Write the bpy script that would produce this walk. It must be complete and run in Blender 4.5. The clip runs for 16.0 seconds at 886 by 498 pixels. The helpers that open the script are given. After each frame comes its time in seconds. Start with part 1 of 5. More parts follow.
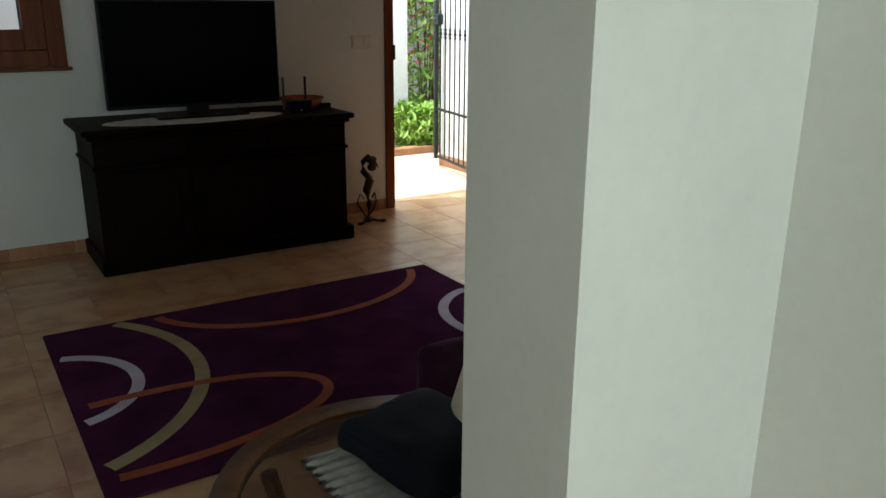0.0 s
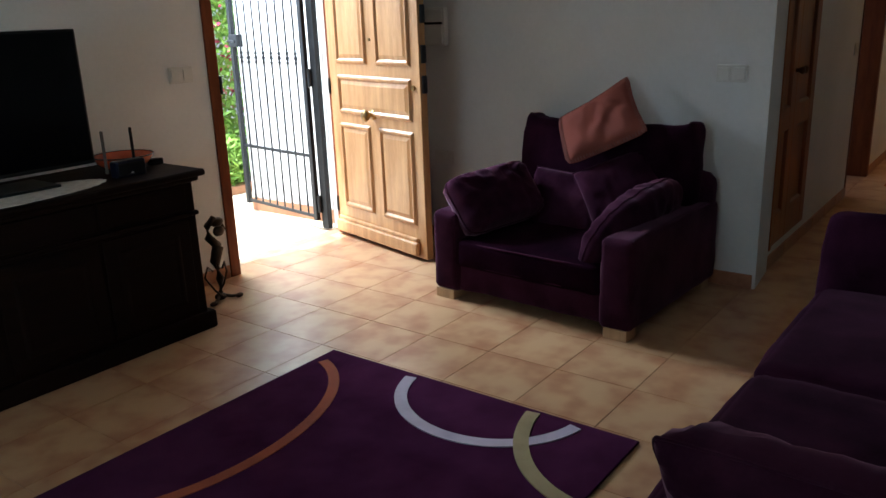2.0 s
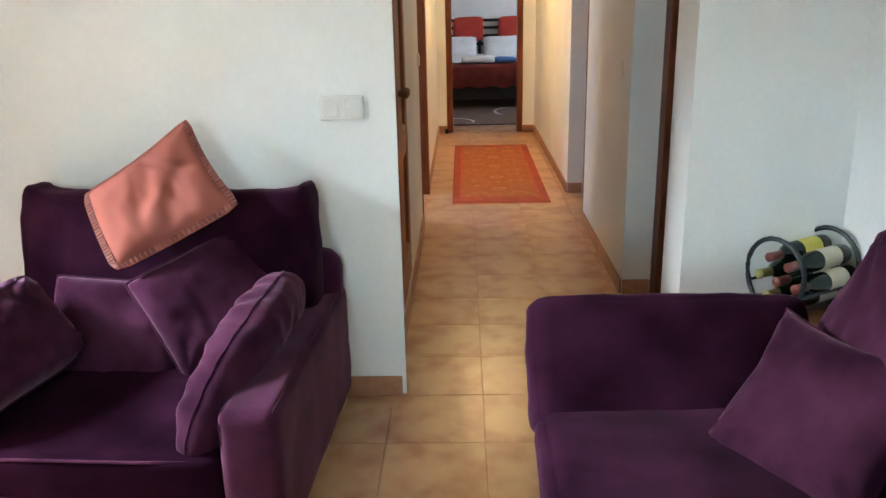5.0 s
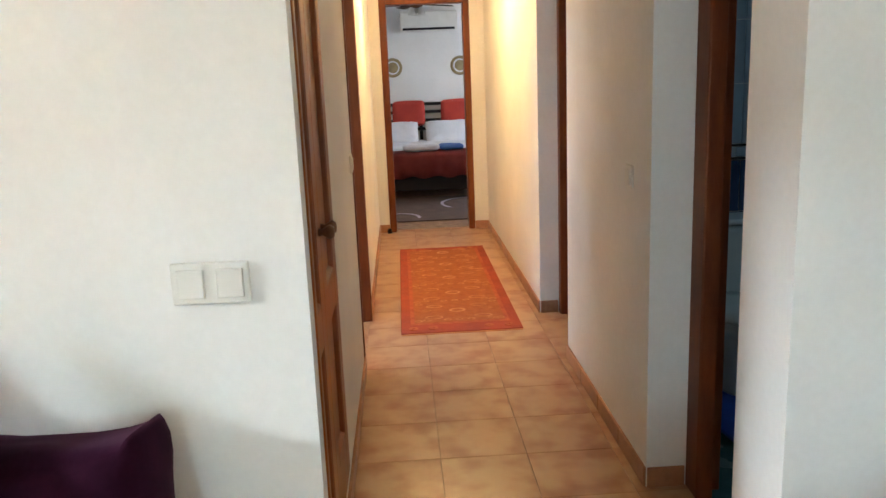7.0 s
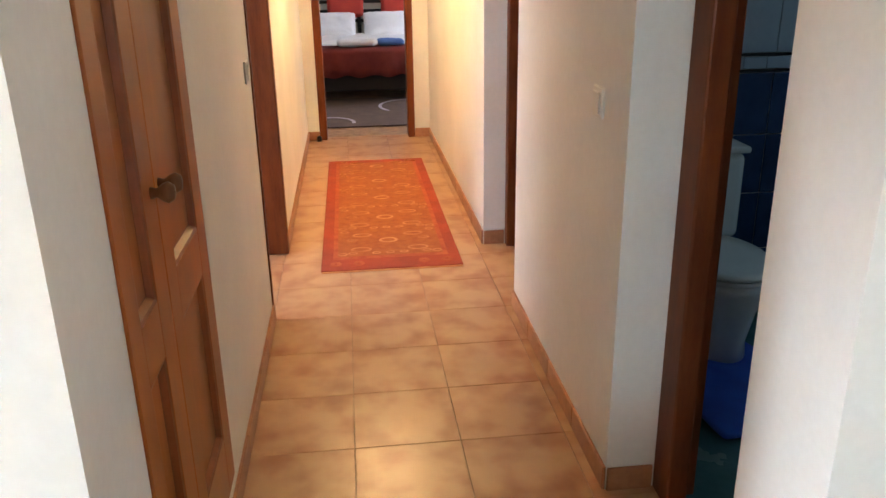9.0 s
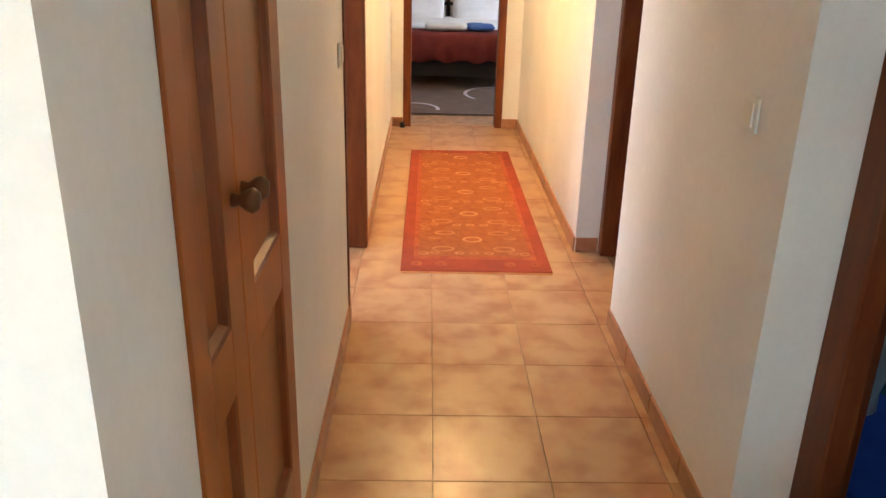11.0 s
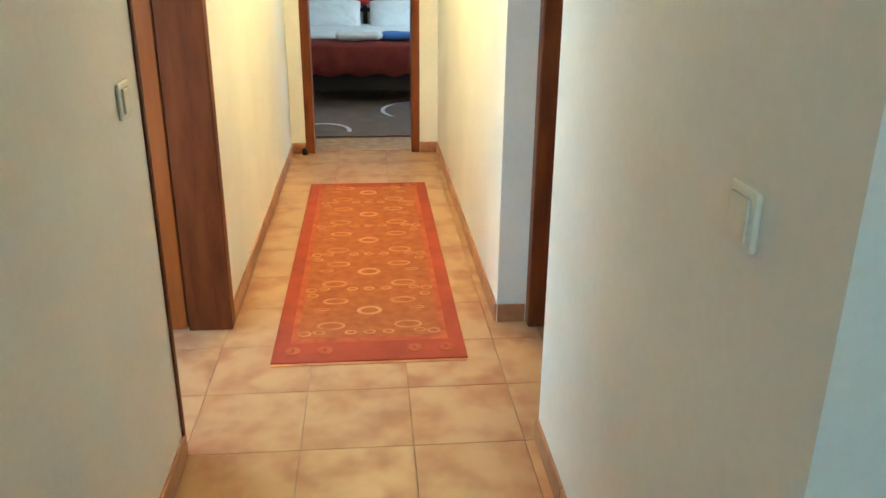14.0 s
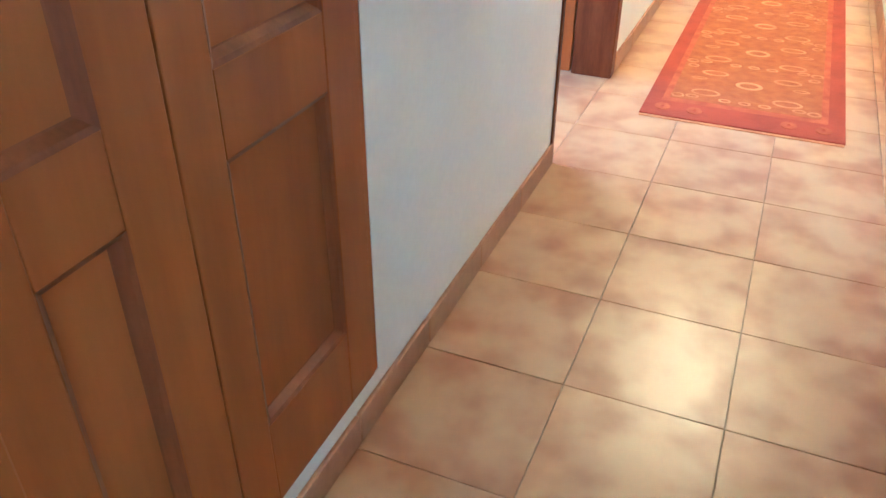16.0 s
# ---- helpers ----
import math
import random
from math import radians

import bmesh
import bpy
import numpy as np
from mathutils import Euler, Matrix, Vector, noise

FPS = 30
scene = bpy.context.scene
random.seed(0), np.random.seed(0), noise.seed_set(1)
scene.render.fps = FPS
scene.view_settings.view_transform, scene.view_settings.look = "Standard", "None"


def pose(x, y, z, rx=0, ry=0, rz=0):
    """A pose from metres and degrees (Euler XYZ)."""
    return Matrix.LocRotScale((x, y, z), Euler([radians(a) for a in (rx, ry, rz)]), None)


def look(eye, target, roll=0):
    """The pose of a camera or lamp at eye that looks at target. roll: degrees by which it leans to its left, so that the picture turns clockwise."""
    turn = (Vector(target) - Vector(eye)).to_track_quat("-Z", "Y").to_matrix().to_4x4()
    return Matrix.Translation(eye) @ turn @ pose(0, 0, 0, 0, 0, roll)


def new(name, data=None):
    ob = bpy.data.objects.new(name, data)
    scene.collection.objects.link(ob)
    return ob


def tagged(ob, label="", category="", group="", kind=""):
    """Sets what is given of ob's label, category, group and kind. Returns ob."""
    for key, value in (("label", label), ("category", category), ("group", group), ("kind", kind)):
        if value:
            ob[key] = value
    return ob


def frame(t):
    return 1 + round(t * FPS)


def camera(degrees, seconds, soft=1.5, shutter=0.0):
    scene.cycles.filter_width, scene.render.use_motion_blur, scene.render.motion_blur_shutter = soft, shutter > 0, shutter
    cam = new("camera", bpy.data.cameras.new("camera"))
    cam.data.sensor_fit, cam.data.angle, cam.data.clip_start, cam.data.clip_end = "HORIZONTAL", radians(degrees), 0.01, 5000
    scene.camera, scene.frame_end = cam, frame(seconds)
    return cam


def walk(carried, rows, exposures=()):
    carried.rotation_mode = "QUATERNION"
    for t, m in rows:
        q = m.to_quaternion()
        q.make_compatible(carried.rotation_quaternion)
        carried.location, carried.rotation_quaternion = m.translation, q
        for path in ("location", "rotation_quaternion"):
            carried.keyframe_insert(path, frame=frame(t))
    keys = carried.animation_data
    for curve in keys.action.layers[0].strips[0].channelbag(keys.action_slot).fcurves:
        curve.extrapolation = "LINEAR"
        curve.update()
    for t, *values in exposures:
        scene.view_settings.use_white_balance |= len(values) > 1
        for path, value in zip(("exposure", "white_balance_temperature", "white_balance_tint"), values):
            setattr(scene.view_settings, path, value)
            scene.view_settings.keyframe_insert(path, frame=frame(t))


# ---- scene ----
cam = camera(58.1, 16.0)
PATH = [
    (0, (0.839, 0.713, 1.431), (1.868, 2.325, 0.844), 0.4),
    (0.5, (0.773, 1.012, 1.388), (1.714, 2.683, 0.819), 0.7),
    (1, (0.696, 1.36, 1.43), (1.7, 2.997, 0.873), 0.1),
    (1.5, (0.727, 1.713, 1.436), (2.038, 3.116, 0.877), 0.2),
    (2, (0.729, 1.993, 1.463), (2.254, 3.154, 0.891), -2.1),
    (2.5, (0.769, 2.202, 1.466), (2.48, 3.052, 0.874), -4.6),
    (3, (0.953, 2.423, 1.435), (2.733, 3.099, 0.824), -4.1),
    (3.5, (1.139, 2.575, 1.416), (2.976, 3.077, 0.803), -1.9),
    (4, (1.407, 2.787, 1.456), (3.275, 3.114, 0.82), -4.0),
    (4.5, (1.674, 2.834, 1.462), (3.566, 2.961, 0.827), -3.0),
    (5, (2.061, 2.852, 1.479), (3.966, 2.907, 0.873), -1.3),
    (5.2, (2.199, 2.868, 1.477), (4.113, 2.894, 0.897), -0.8),
    (7.3, (3.451, 2.893, 1.511), (5.402, 2.791, 1.085), -2.7),
    (7.5, (3.545, 2.915, 1.521), (5.488, 2.781, 1.062), -2.6),
    (8, (3.707, 2.907, 1.532), (5.606, 2.695, 0.941), -2.2),
    (8.5, (3.921, 2.795, 1.48), (5.802, 2.572, 0.84), -1.3),
    (9, (3.996, 2.742, 1.488), (5.864, 2.533, 0.805), -0.9),
    (11.3, (4.405, 2.862, 1.466), (6.272, 2.824, 0.75), 1.5),
    (11.5, (4.49, 2.888, 1.472), (6.353, 2.785, 0.753), 1.8),
    (12, (4.716, 2.819, 1.449), (6.575, 2.648, 0.731), 0.3),
    (12.5, (4.907, 2.747, 1.467), (6.766, 2.581, 0.748), 1.0),
    (13, (5.031, 2.696, 1.45), (6.893, 2.532, 0.74), 0.4),
    (13.5, (5.159, 2.62, 1.46), (7.021, 2.452, 0.75), -0.2),
    (14, (5.18, 2.553, 1.442), (7.042, 2.379, 0.733), 0.5),
    (14.5, (5.125, 2.482, 1.406), (6.976, 2.477, 0.648), 0.1),
    (15, (5.011, 2.499, 1.339), (6.775, 2.598, 0.401), 0.0),
    (15.5, (4.931, 2.524, 1.26), (6.59, 2.966, 0.235), -1.3),
    (16, (4.897, 2.524, 1.223), (6.443, 3.174, 0.134), 0.3),
]
walk(cam, [(t, look(eye, target, roll)) for t, eye, target, roll in PATH],
     [(0.0, 0.22, 6300, 4), (0.5, 0.72, 6500, 15), (1.0, 1.25, 5900, 5), (1.5, 1.2, 5800, 6), (2.0, 1.08, 5700, 6), (2.5, 1.5, 5700, 8), (3.0, 2.08, 5400, 3), (3.5, 2.42, 5350, 3),
      (4.0, 2.72, 5450, 2), (4.5, 3.32, 5600, 0), (5.0, 3.6, 5950, 2), (7.5, 3.82, 6350, 6), (9.0, 4.12, 6500, 10), (11.5, 4.22, 6500, 2), (12.5, 4.28, 6200, -22), (13.0, 4.3, 5050, -27), (13.5, 4.2, 5150, -25),
      (14.5, 4.28, 5300, -15), (15.2, 4.65, 5050, -8), (16.0, 4.92, 4300, -7)])

# ---- world and large lights ----
world = bpy.data.worlds.new("sky")
scene.world = world
world.use_nodes = True
sky = world.node_tree.nodes.new("ShaderNodeTexSky")
sky.sky_type, sky.sun_disc, sky.sun_elevation, sky.sun_rotation = "NISHITA", False, radians(70.6), radians(288)
world.node_tree.links.new(sky.outputs[0], world.node_tree.nodes["Background"].inputs[0])
world.node_tree.nodes["Background"].inputs[1].default_value = 0.15


def lamp(name, kind, m, power, color, size=0.1, size_y=None):
    data = bpy.data.lights.new(name, kind)
    data.energy, data.color = power, color
    if kind == "SUN":
        data.angle = radians(0.5)
    elif kind == "AREA":
        data.shape, data.size, data.size_y = "RECTANGLE", size, size_y or size
    else:
        data.shadow_soft_size = size
    ob = new(name, data)
    ob.matrix_world = m
    return ob


lamp("sun", "SUN", look((-3.0, 1.0, 9.0), (0, 0, 0)), 5.0, (1.0, 0.95, 0.86))
# Cool fill through an added west opening; no window is known there
lamp("west_fill_light", "AREA", look((-0.96, 3.75, 1.55), (0, 3.72, 1.45)), 5.6, (0.68, 0.90, 1.0), 1.0, 1.2)
lamp("south_window_light", "AREA", look((0.9, -1.86, 1.5), (0.9, 0, 1.5)), 34.0, (0.87, 1.0, 0.92), 1.6, 1.3)
lamp("bedroom_window_light", "AREA", look((13.2, 0.14, 1.5), (13.2, 2.5, 1.2)), 4.2, (0.85, 0.88, 1.0), 1.4, 1.2)
lamp("porch_sky_light", "AREA", look((4.0, 7.3, 2.75), (4.05, 5.2, 0.2)), 140, (0.88, 0.95, 1.0), 1.6, 1.0)
lamp("hall_bulb", "POINT", pose(9.2, 2.6, 2.22), 2.25, (1.0, 0.57, 0.22), 0.07)
lamp("side_room_window_light", "AREA", look((7.9, 5.12, 1.5), (7.9, 4, 1.2)), 1.6, (0.95, 0.97, 1.0), 1.2, 1.1)
# Weak fill added before the solid bathroom wall; no fixture stands there
lamp("bathroom_fill", "AREA", look((6.2, -0.46, 1.75), (6.2, 1, 1.0)), 0.5, (0.6, 0.85, 1.0), 0.6, 0.5)

# ---- materials ----
def nodes_of(name):
    m = bpy.data.materials.new(name)
    m.use_nodes = True
    t = m.node_tree
    return m, t, t.nodes["Principled BSDF"]


def add(t, kind, **inputs):
    n = t.nodes.new(kind)
    for key, value in inputs.items():
        n.inputs[key.replace("_", " ")].default_value = value
    return n


def surface(name, dark, light, rough=0.6, scale=6.0, fine=60.0, bump=0.1, metal=0.0, stretch=(1, 1, 1), sheen=0.0,
            rough_var=0.1, contrast=(0.3, 0.7), coat=0.0, sheen_tint=None, random_shift=0.0, spec=0.5, grain=0.3, detail=6.0):
    """Two colours mixed by a coarse and a fine noise, with relief and uneven gloss."""
    m, t, b = nodes_of(name)
    link = t.links.new
    co = t.nodes.new("ShaderNodeTexCoord")
    mp = t.nodes.new("ShaderNodeMapping")
    mp.inputs["Scale"].default_value = stretch
    link(co.outputs["Object"], mp.inputs["Vector"])
    a = add(t, "ShaderNodeTexNoise", Scale=scale, Detail=detail, Roughness=0.5)
    f = add(t, "ShaderNodeTexNoise", Scale=fine, Detail=3.0, Roughness=0.6)
    link(mp.outputs[0], a.inputs["Vector"])
    link(mp.outputs[0], f.inputs["Vector"])
    mix = t.nodes.new("ShaderNodeMath")
    mix.operation = "MULTIPLY_ADD"
    link(f.outputs["Fac"], mix.inputs[0])
    mix.inputs[1].default_value = grain
    link(a.outputs["Fac"], mix.inputs[2])
    less = t.nodes.new("ShaderNodeMath")
    less.operation = "SUBTRACT"
    link(mix.outputs[0], less.inputs[0])
    less.inputs[1].default_value = grain / 2
    ramp = t.nodes.new("ShaderNodeValToRGB")
    ramp.color_ramp.elements[0].position, ramp.color_ramp.elements[1].position = contrast
    ramp.color_ramp.elements[0].color, ramp.color_ramp.elements[1].color = (*dark, 1), (*light, 1)
    link(less.outputs[0], ramp.inputs[0])
    colour = ramp.outputs[0]
    if random_shift:
        info = t.nodes.new("ShaderNodeObjectInfo")
        rng = add(t, "ShaderNodeMapRange", To_Min=1 - random_shift, To_Max=1 + random_shift)
        link(info.outputs["Random"], rng.inputs["Value"])
        hsv = t.nodes.new("ShaderNodeHueSaturation")
        link(rng.outputs[0], hsv.inputs["Value"])
        link(colour, hsv.inputs["Color"])
        colour = hsv.outputs[0]
    link(colour, b.inputs["Base Color"])
    rr = add(t, "ShaderNodeMapRange", To_Min=max(0.02, rough - rough_var), To_Max=min(1, rough + rough_var))
    link(a.outputs["Fac"], rr.inputs["Value"])
    link(rr.outputs[0], b.inputs["Roughness"])
    b.inputs["Metallic"].default_value = metal
    b.inputs["Coat Weight"].default_value = coat
    b.inputs["Specular IOR Level"].default_value = spec
    if sheen:
        b.inputs["Sheen Weight"].default_value, b.inputs["Sheen Roughness"].default_value = sheen, 0.35
        b.inputs["Sheen Tint"].default_value = (*(sheen_tint or [min(1, 3.0 * v + 0.12) for v in light]), 1)
        b.inputs["Specular IOR Level"].default_value = 0.0
    if bump:
        bp = add(t, "ShaderNodeBump", Strength=bump, Distance=0.01)
        link(mix.outputs[0], bp.inputs["Height"])
        link(bp.outputs[0], b.inputs["Normal"])
    return m


def tile_material():
    """Glazed terracotta-look tile: sandy middle, rusty clouds, other clouds on every tile."""
    m, t, b = nodes_of("sandy_tile")
    link = t.links.new
    geo = t.nodes.new("ShaderNodeNewGeometry")
    info = t.nodes.new("ShaderNodeObjectInfo")
    shift = t.nodes.new("ShaderNodeVectorMath")
    shift.operation = "MULTIPLY_ADD"
    cmb = t.nodes.new("ShaderNodeCombineXYZ")
    link(info.outputs["Random"], cmb.inputs[2])
    shift.inputs[1].default_value = (1, 1, 1)
    link(geo.outputs["Position"], shift.inputs[0])
    link(cmb.outputs[0], shift.inputs[2])
    big = add(t, "ShaderNodeTexNoise", Scale=7.2, Detail=2.0, Roughness=0.45)
    mid = add(t, "ShaderNodeTexNoise", Scale=16.0, Detail=2.0, Roughness=0.5)
    for n in (big, mid):
        link(shift.outputs[0], n.inputs["Vector"])
    cell = t.nodes.new("ShaderNodeVectorMath")
    cell.operation = "MULTIPLY_ADD"
    cell.inputs[1].default_value, cell.inputs[2].default_value = (1 / 0.347,) * 3, (-3.105 / 0.347 + 40, -2.790 / 0.347 + 40, 0)
    link(geo.outputs["Position"], cell.inputs[0])
    inside = t.nodes.new("ShaderNodeVectorMath")
    inside.operation = "FRACTION"
    link(cell.outputs[0], inside.inputs[0])
    away = t.nodes.new("ShaderNodeVectorMath")
    away.operation = "DISTANCE"
    flat = t.nodes.new("ShaderNodeVectorMath")
    flat.operation = "MULTIPLY"
    flat.inputs[1].default_value = (1, 1, 0)
    link(inside.outputs[0], flat.inputs[0])
    link(flat.outputs[0], away.inputs[0])
    away.inputs[1].default_value = (0.5, 0.5, 0)
    rim = add(t, "ShaderNodeMapRange", From_Min=0.15, From_Max=0.62, To_Min=-0.05, To_Max=0.06)
    rim.interpolation_type = "SMOOTHSTEP"
    link(away.outputs["Value"], rim.inputs["Value"])
    cloud = t.nodes.new("ShaderNodeMath")
    cloud.operation = "MULTIPLY_ADD"
    link(mid.outputs["Fac"], cloud.inputs[0])
    cloud.inputs[1].default_value = 0.22
    link(big.outputs["Fac"], cloud.inputs[2])
    reach = add(t, "ShaderNodeMapRange", From_Min=0.44, From_Max=0.92)
    reach.interpolation_type = "SMOOTHSTEP"
    burnt = t.nodes.new("ShaderNodeMath")
    link(cloud.outputs[0], burnt.inputs[0])
    link(rim.outputs[0], burnt.inputs[1])
    link(burnt.outputs[0], reach.inputs["Value"])
    tint = t.nodes.new("ShaderNodeMix")
    tint.data_type = "RGBA"
    tint.inputs[6].default_value, tint.inputs[7].default_value = (0.51, 0.310, 0.165, 1), (0.35, 0.150, 0.072, 1)
    link(reach.outputs["Result"], tint.inputs[0])
    link(tint.outputs[2], b.inputs["Base Color"])
    b.inputs["Roughness"].default_value = 0.30
    return m


def glass(name, colour, rough=0.0):
    m, t, b = nodes_of(name)
    b.inputs["Base Color"].default_value, b.inputs["Roughness"].default_value = (*colour, 1), rough
    b.inputs["Transmission Weight"].default_value, b.inputs["IOR"].default_value = 1.0, 1.45
    return m


def glow(name, colour, strength):
    m, t, b = nodes_of(name)
    b.inputs["Base Color"].default_value = (*colour, 1)
    b.inputs["Emission Color"].default_value, b.inputs["Emission Strength"].default_value = (*colour, 1), strength
    return m


PLASTER = surface("white_plaster", (0.70, 0.70, 0.68), (0.80, 0.80, 0.78), 0.85, 1.6, 45, 0.015)
CEILING = surface("ceiling_paint", (0.74, 0.74, 0.72), (0.80, 0.80, 0.79), 0.9, 2.0, 50, 0.08)
TILE = tile_material()
GROUT = surface("grout", (0.22, 0.13, 0.075), (0.36, 0.23, 0.14), 0.9, 14, 90, 0.2)
SKIRT = surface("terracotta_skirting", (0.30, 0.13, 0.065), (0.46, 0.23, 0.12), 0.45, 5, 40, 0.08, random_shift=0.08)
VELVET = surface("purple_velvet", (0.0150, 0.0038, 0.0096), (0.058, 0.0170, 0.0365), 0.8, 4.2, 90, 0.09, sheen=0.50, sheen_tint=(0.52, 0.29, 0.40), contrast=(0.30, 0.72), grain=0.12, detail=3.0)
# Half-dark copy of the velvet, shade coloured in for sofa seats, bolster, chair back
VELVET_HALF_SHADED = surface("purple_velvet_half_shaded", (0.0085, 0.0021, 0.0058), (0.036, 0.0098, 0.0235), 0.82, 4.2, 90, 0.09, sheen=0.22, sheen_tint=(0.52, 0.29, 0.40), contrast=(0.30, 0.72), grain=0.12, detail=3.0)
# Same velvet darkest of all: the seat's shade is put into its colour
VELVET_SHADED = surface("purple_velvet_shaded", (0.0045, 0.0011, 0.0032), (0.024, 0.0062, 0.0160), 0.85, 4.2, 90, 0.09, sheen=0.06, contrast=(0.30, 0.72), grain=0.12, detail=3.0)
SALMON = surface("salmon_cotton", (0.235, 0.072, 0.056), (0.315, 0.107, 0.084), 0.9, 3, 220, 0.12, sheen=0.2, grain=0.12, detail=2.5)
STITCH = surface("salmon_stitching", (0.22, 0.075, 0.06), (0.30, 0.11, 0.09), 0.9, 8, 200, 0.1)
FOOT_WOOD = surface("pale_beech", (0.40, 0.24, 0.12), (0.55, 0.36, 0.19), 0.5, 4, 30, 0.1, stretch=(1, 6, 1))
DARK_WOOD = surface("black_stained_wood", (0.005, 0.0025, 0.002), (0.011, 0.0045, 0.003), 0.55, 3, 40, 0.1, stretch=(1, 8, 8), spec=0.06)
CASING = surface("reddish_casing_wood", (0.115, 0.027, 0.009), (0.20, 0.056, 0.017), 0.45, 3, 30, 0.06, stretch=(7, 7, 1), spec=0.2)
HALL_WOOD = surface("honey_wardrobe_wood", (0.23, 0.060, 0.012), (0.40, 0.125, 0.025), 0.42, 1.7, 12, 0.02, stretch=(6, 6, 0.7), spec=0.25, contrast=(0.22, 0.78), grain=0.16, coat=0.08)
MOULDING = surface("dark_moulding_wood", (0.15, 0.038, 0.010), (0.26, 0.073, 0.019), 0.40, 2.6, 22, 0.03, stretch=(6, 6, 0.9), spec=0.4)
DOOR_WOOD = surface("golden_door_wood", (0.40, 0.19, 0.065), (0.60, 0.33, 0.135), 0.42, 3, 26, 0.08, stretch=(7, 7, 0.9), coat=0.2)
IRON = surface("black_wrought_iron", (0.010, 0.012, 0.014), (0.022, 0.025, 0.028), 0.5, 14, 80, 0.15, metal=0.3)
BRONZE = surface("dark_bronze", (0.020, 0.013, 0.009), (0.060, 0.036, 0.022), 0.45, 16, 80, 0.25, metal=0.6)
BRASS = surface("aged_brass", (0.22, 0.13, 0.045), (0.36, 0.23, 0.09), 0.35, 10, 60, 0.05, metal=0.9)
PLASTIC = surface("white_switch_plastic", (0.66, 0.65, 0.60), (0.72, 0.71, 0.66), 0.4, 10, 60, 0.02)
BLACK_PLASTIC = surface("black_plastic", (0.004, 0.004, 0.005), (0.008, 0.008, 0.009), 0.4, 10, 60, 0.03, spec=0.25)
GREY_PLASTIC = surface("grey_plastic", (0.08, 0.07, 0.065), (0.11, 0.10, 0.09), 0.5, 10, 60, 0.02)
SCREEN = surface("switched_off_screen", (0.002, 0.002, 0.0025), (0.003, 0.003, 0.0035), 0.2, 2, 20, 0.0, rough_var=0.02, spec=0.12)
RUG = surface("purple_rug_pile", (0.033, 0.007, 0.025), (0.066, 0.016, 0.049), 0.95, 5, 240, 0.45, sheen=0.25)
RUG_WHITE = surface("lilac_white_pile", (0.40, 0.34, 0.42), (0.54, 0.48, 0.56), 0.95, 8, 240, 0.4)
RUG_BEIGE = surface("olive_beige_pile", (0.25, 0.19, 0.09), (0.36, 0.28, 0.15), 0.95, 8, 240, 0.4)
RUG_ORANGE = surface("rust_orange_pile", (0.22, 0.042, 0.014), (0.34, 0.075, 0.026), 0.95, 8, 240, 0.4)
CLOTH = surface("white_crochet", (0.52, 0.50, 0.47), (0.72, 0.70, 0.66), 0.9, 30, 200, 0.5)
SHADE = surface("cream_lamp_shade", (0.58, 0.52, 0.42), (0.68, 0.62, 0.51), 0.9, 5, 160, 0.1)
TABLE_WOOD = surface("brown_table_rim", (0.10, 0.042, 0.018), (0.19, 0.085, 0.038), 0.4, 4, 40, 0.06, stretch=(4, 4, 1), spec=0.25)
SMOKED = glass("smoked_table_glass", (0.55, 0.50, 0.44), 0.05)
PANE = glass("window_glass", (0.98, 0.99, 0.99))
BAG = surface("black_bag_fabric", (0.005, 0.006, 0.010), (0.012, 0.014, 0.022), 0.7, 8, 150, 0.2, spec=0.12)
WINE = surface("green_bottle_glass", (0.004, 0.008, 0.005), (0.010, 0.018, 0.010), 0.08, 6, 40, 0.0)
LABEL_WHITE = surface("bottle_label_cream", (0.55, 0.52, 0.40), (0.65, 0.62, 0.50), 0.7, 12, 80, 0.03)
LABEL_YELLOW = surface("bottle_label_yellow", (0.55, 0.48, 0.08), (0.64, 0.57, 0.14), 0.7, 12, 80, 0.03)
FOIL_RED = surface("bottle_foil_wine_red", (0.11, 0.025, 0.022), (0.18, 0.045, 0.035), 0.4, 12, 80, 0.03)
FOIL_OLIVE = surface("bottle_foil_olive", (0.20, 0.17, 0.05), (0.28, 0.24, 0.08), 0.4, 12, 80, 0.03)
RUNNER = surface("brick_red_runner", (0.26, 0.036, 0.016), (0.38, 0.060, 0.026), 0.95, 7, 220, 0.4)
RUNNER_EDGE = surface("rust_runner_edge", (0.32, 0.055, 0.020), (0.47, 0.115, 0.040), 0.95, 16, 220, 0.4)
RUNNER_MID = surface("orange_runner_field", (0.27, 0.058, 0.015), (0.42, 0.138, 0.037), 0.95, 22, 220, 0.4, contrast=(0.15, 0.85))
RUNNER_CURL = surface("soft_runner_curl", (0.40, 0.128, 0.042), (0.58, 0.25, 0.10), 0.95, 14, 220, 0.4)
RUNNER_PALE = surface("pale_runner_motif", (0.44, 0.15, 0.055), (0.62, 0.30, 0.13), 0.95, 9, 220, 0.4)
LINEN = surface("white_bed_linen", (0.62, 0.62, 0.64), (0.74, 0.74, 0.76), 0.9, 5, 90, 0.3)
RED_CLOTH = surface("red_bedspread", (0.22, 0.035, 0.030), (0.33, 0.060, 0.048), 0.9, 6, 120, 0.2)
RED_PAD = surface("red_headboard_cushion", (0.36, 0.028, 0.018), (0.46, 0.045, 0.028), 0.85, 6, 120, 0.1)
BLUE_TOWEL = surface("blue_towel", (0.04, 0.10, 0.30), (0.07, 0.16, 0.42), 0.95, 10, 160, 0.4)
BED_RUG = surface("grey_brown_bedroom_rug", (0.085, 0.055, 0.045), (0.13, 0.085, 0.068), 0.95, 6, 160, 0.3)
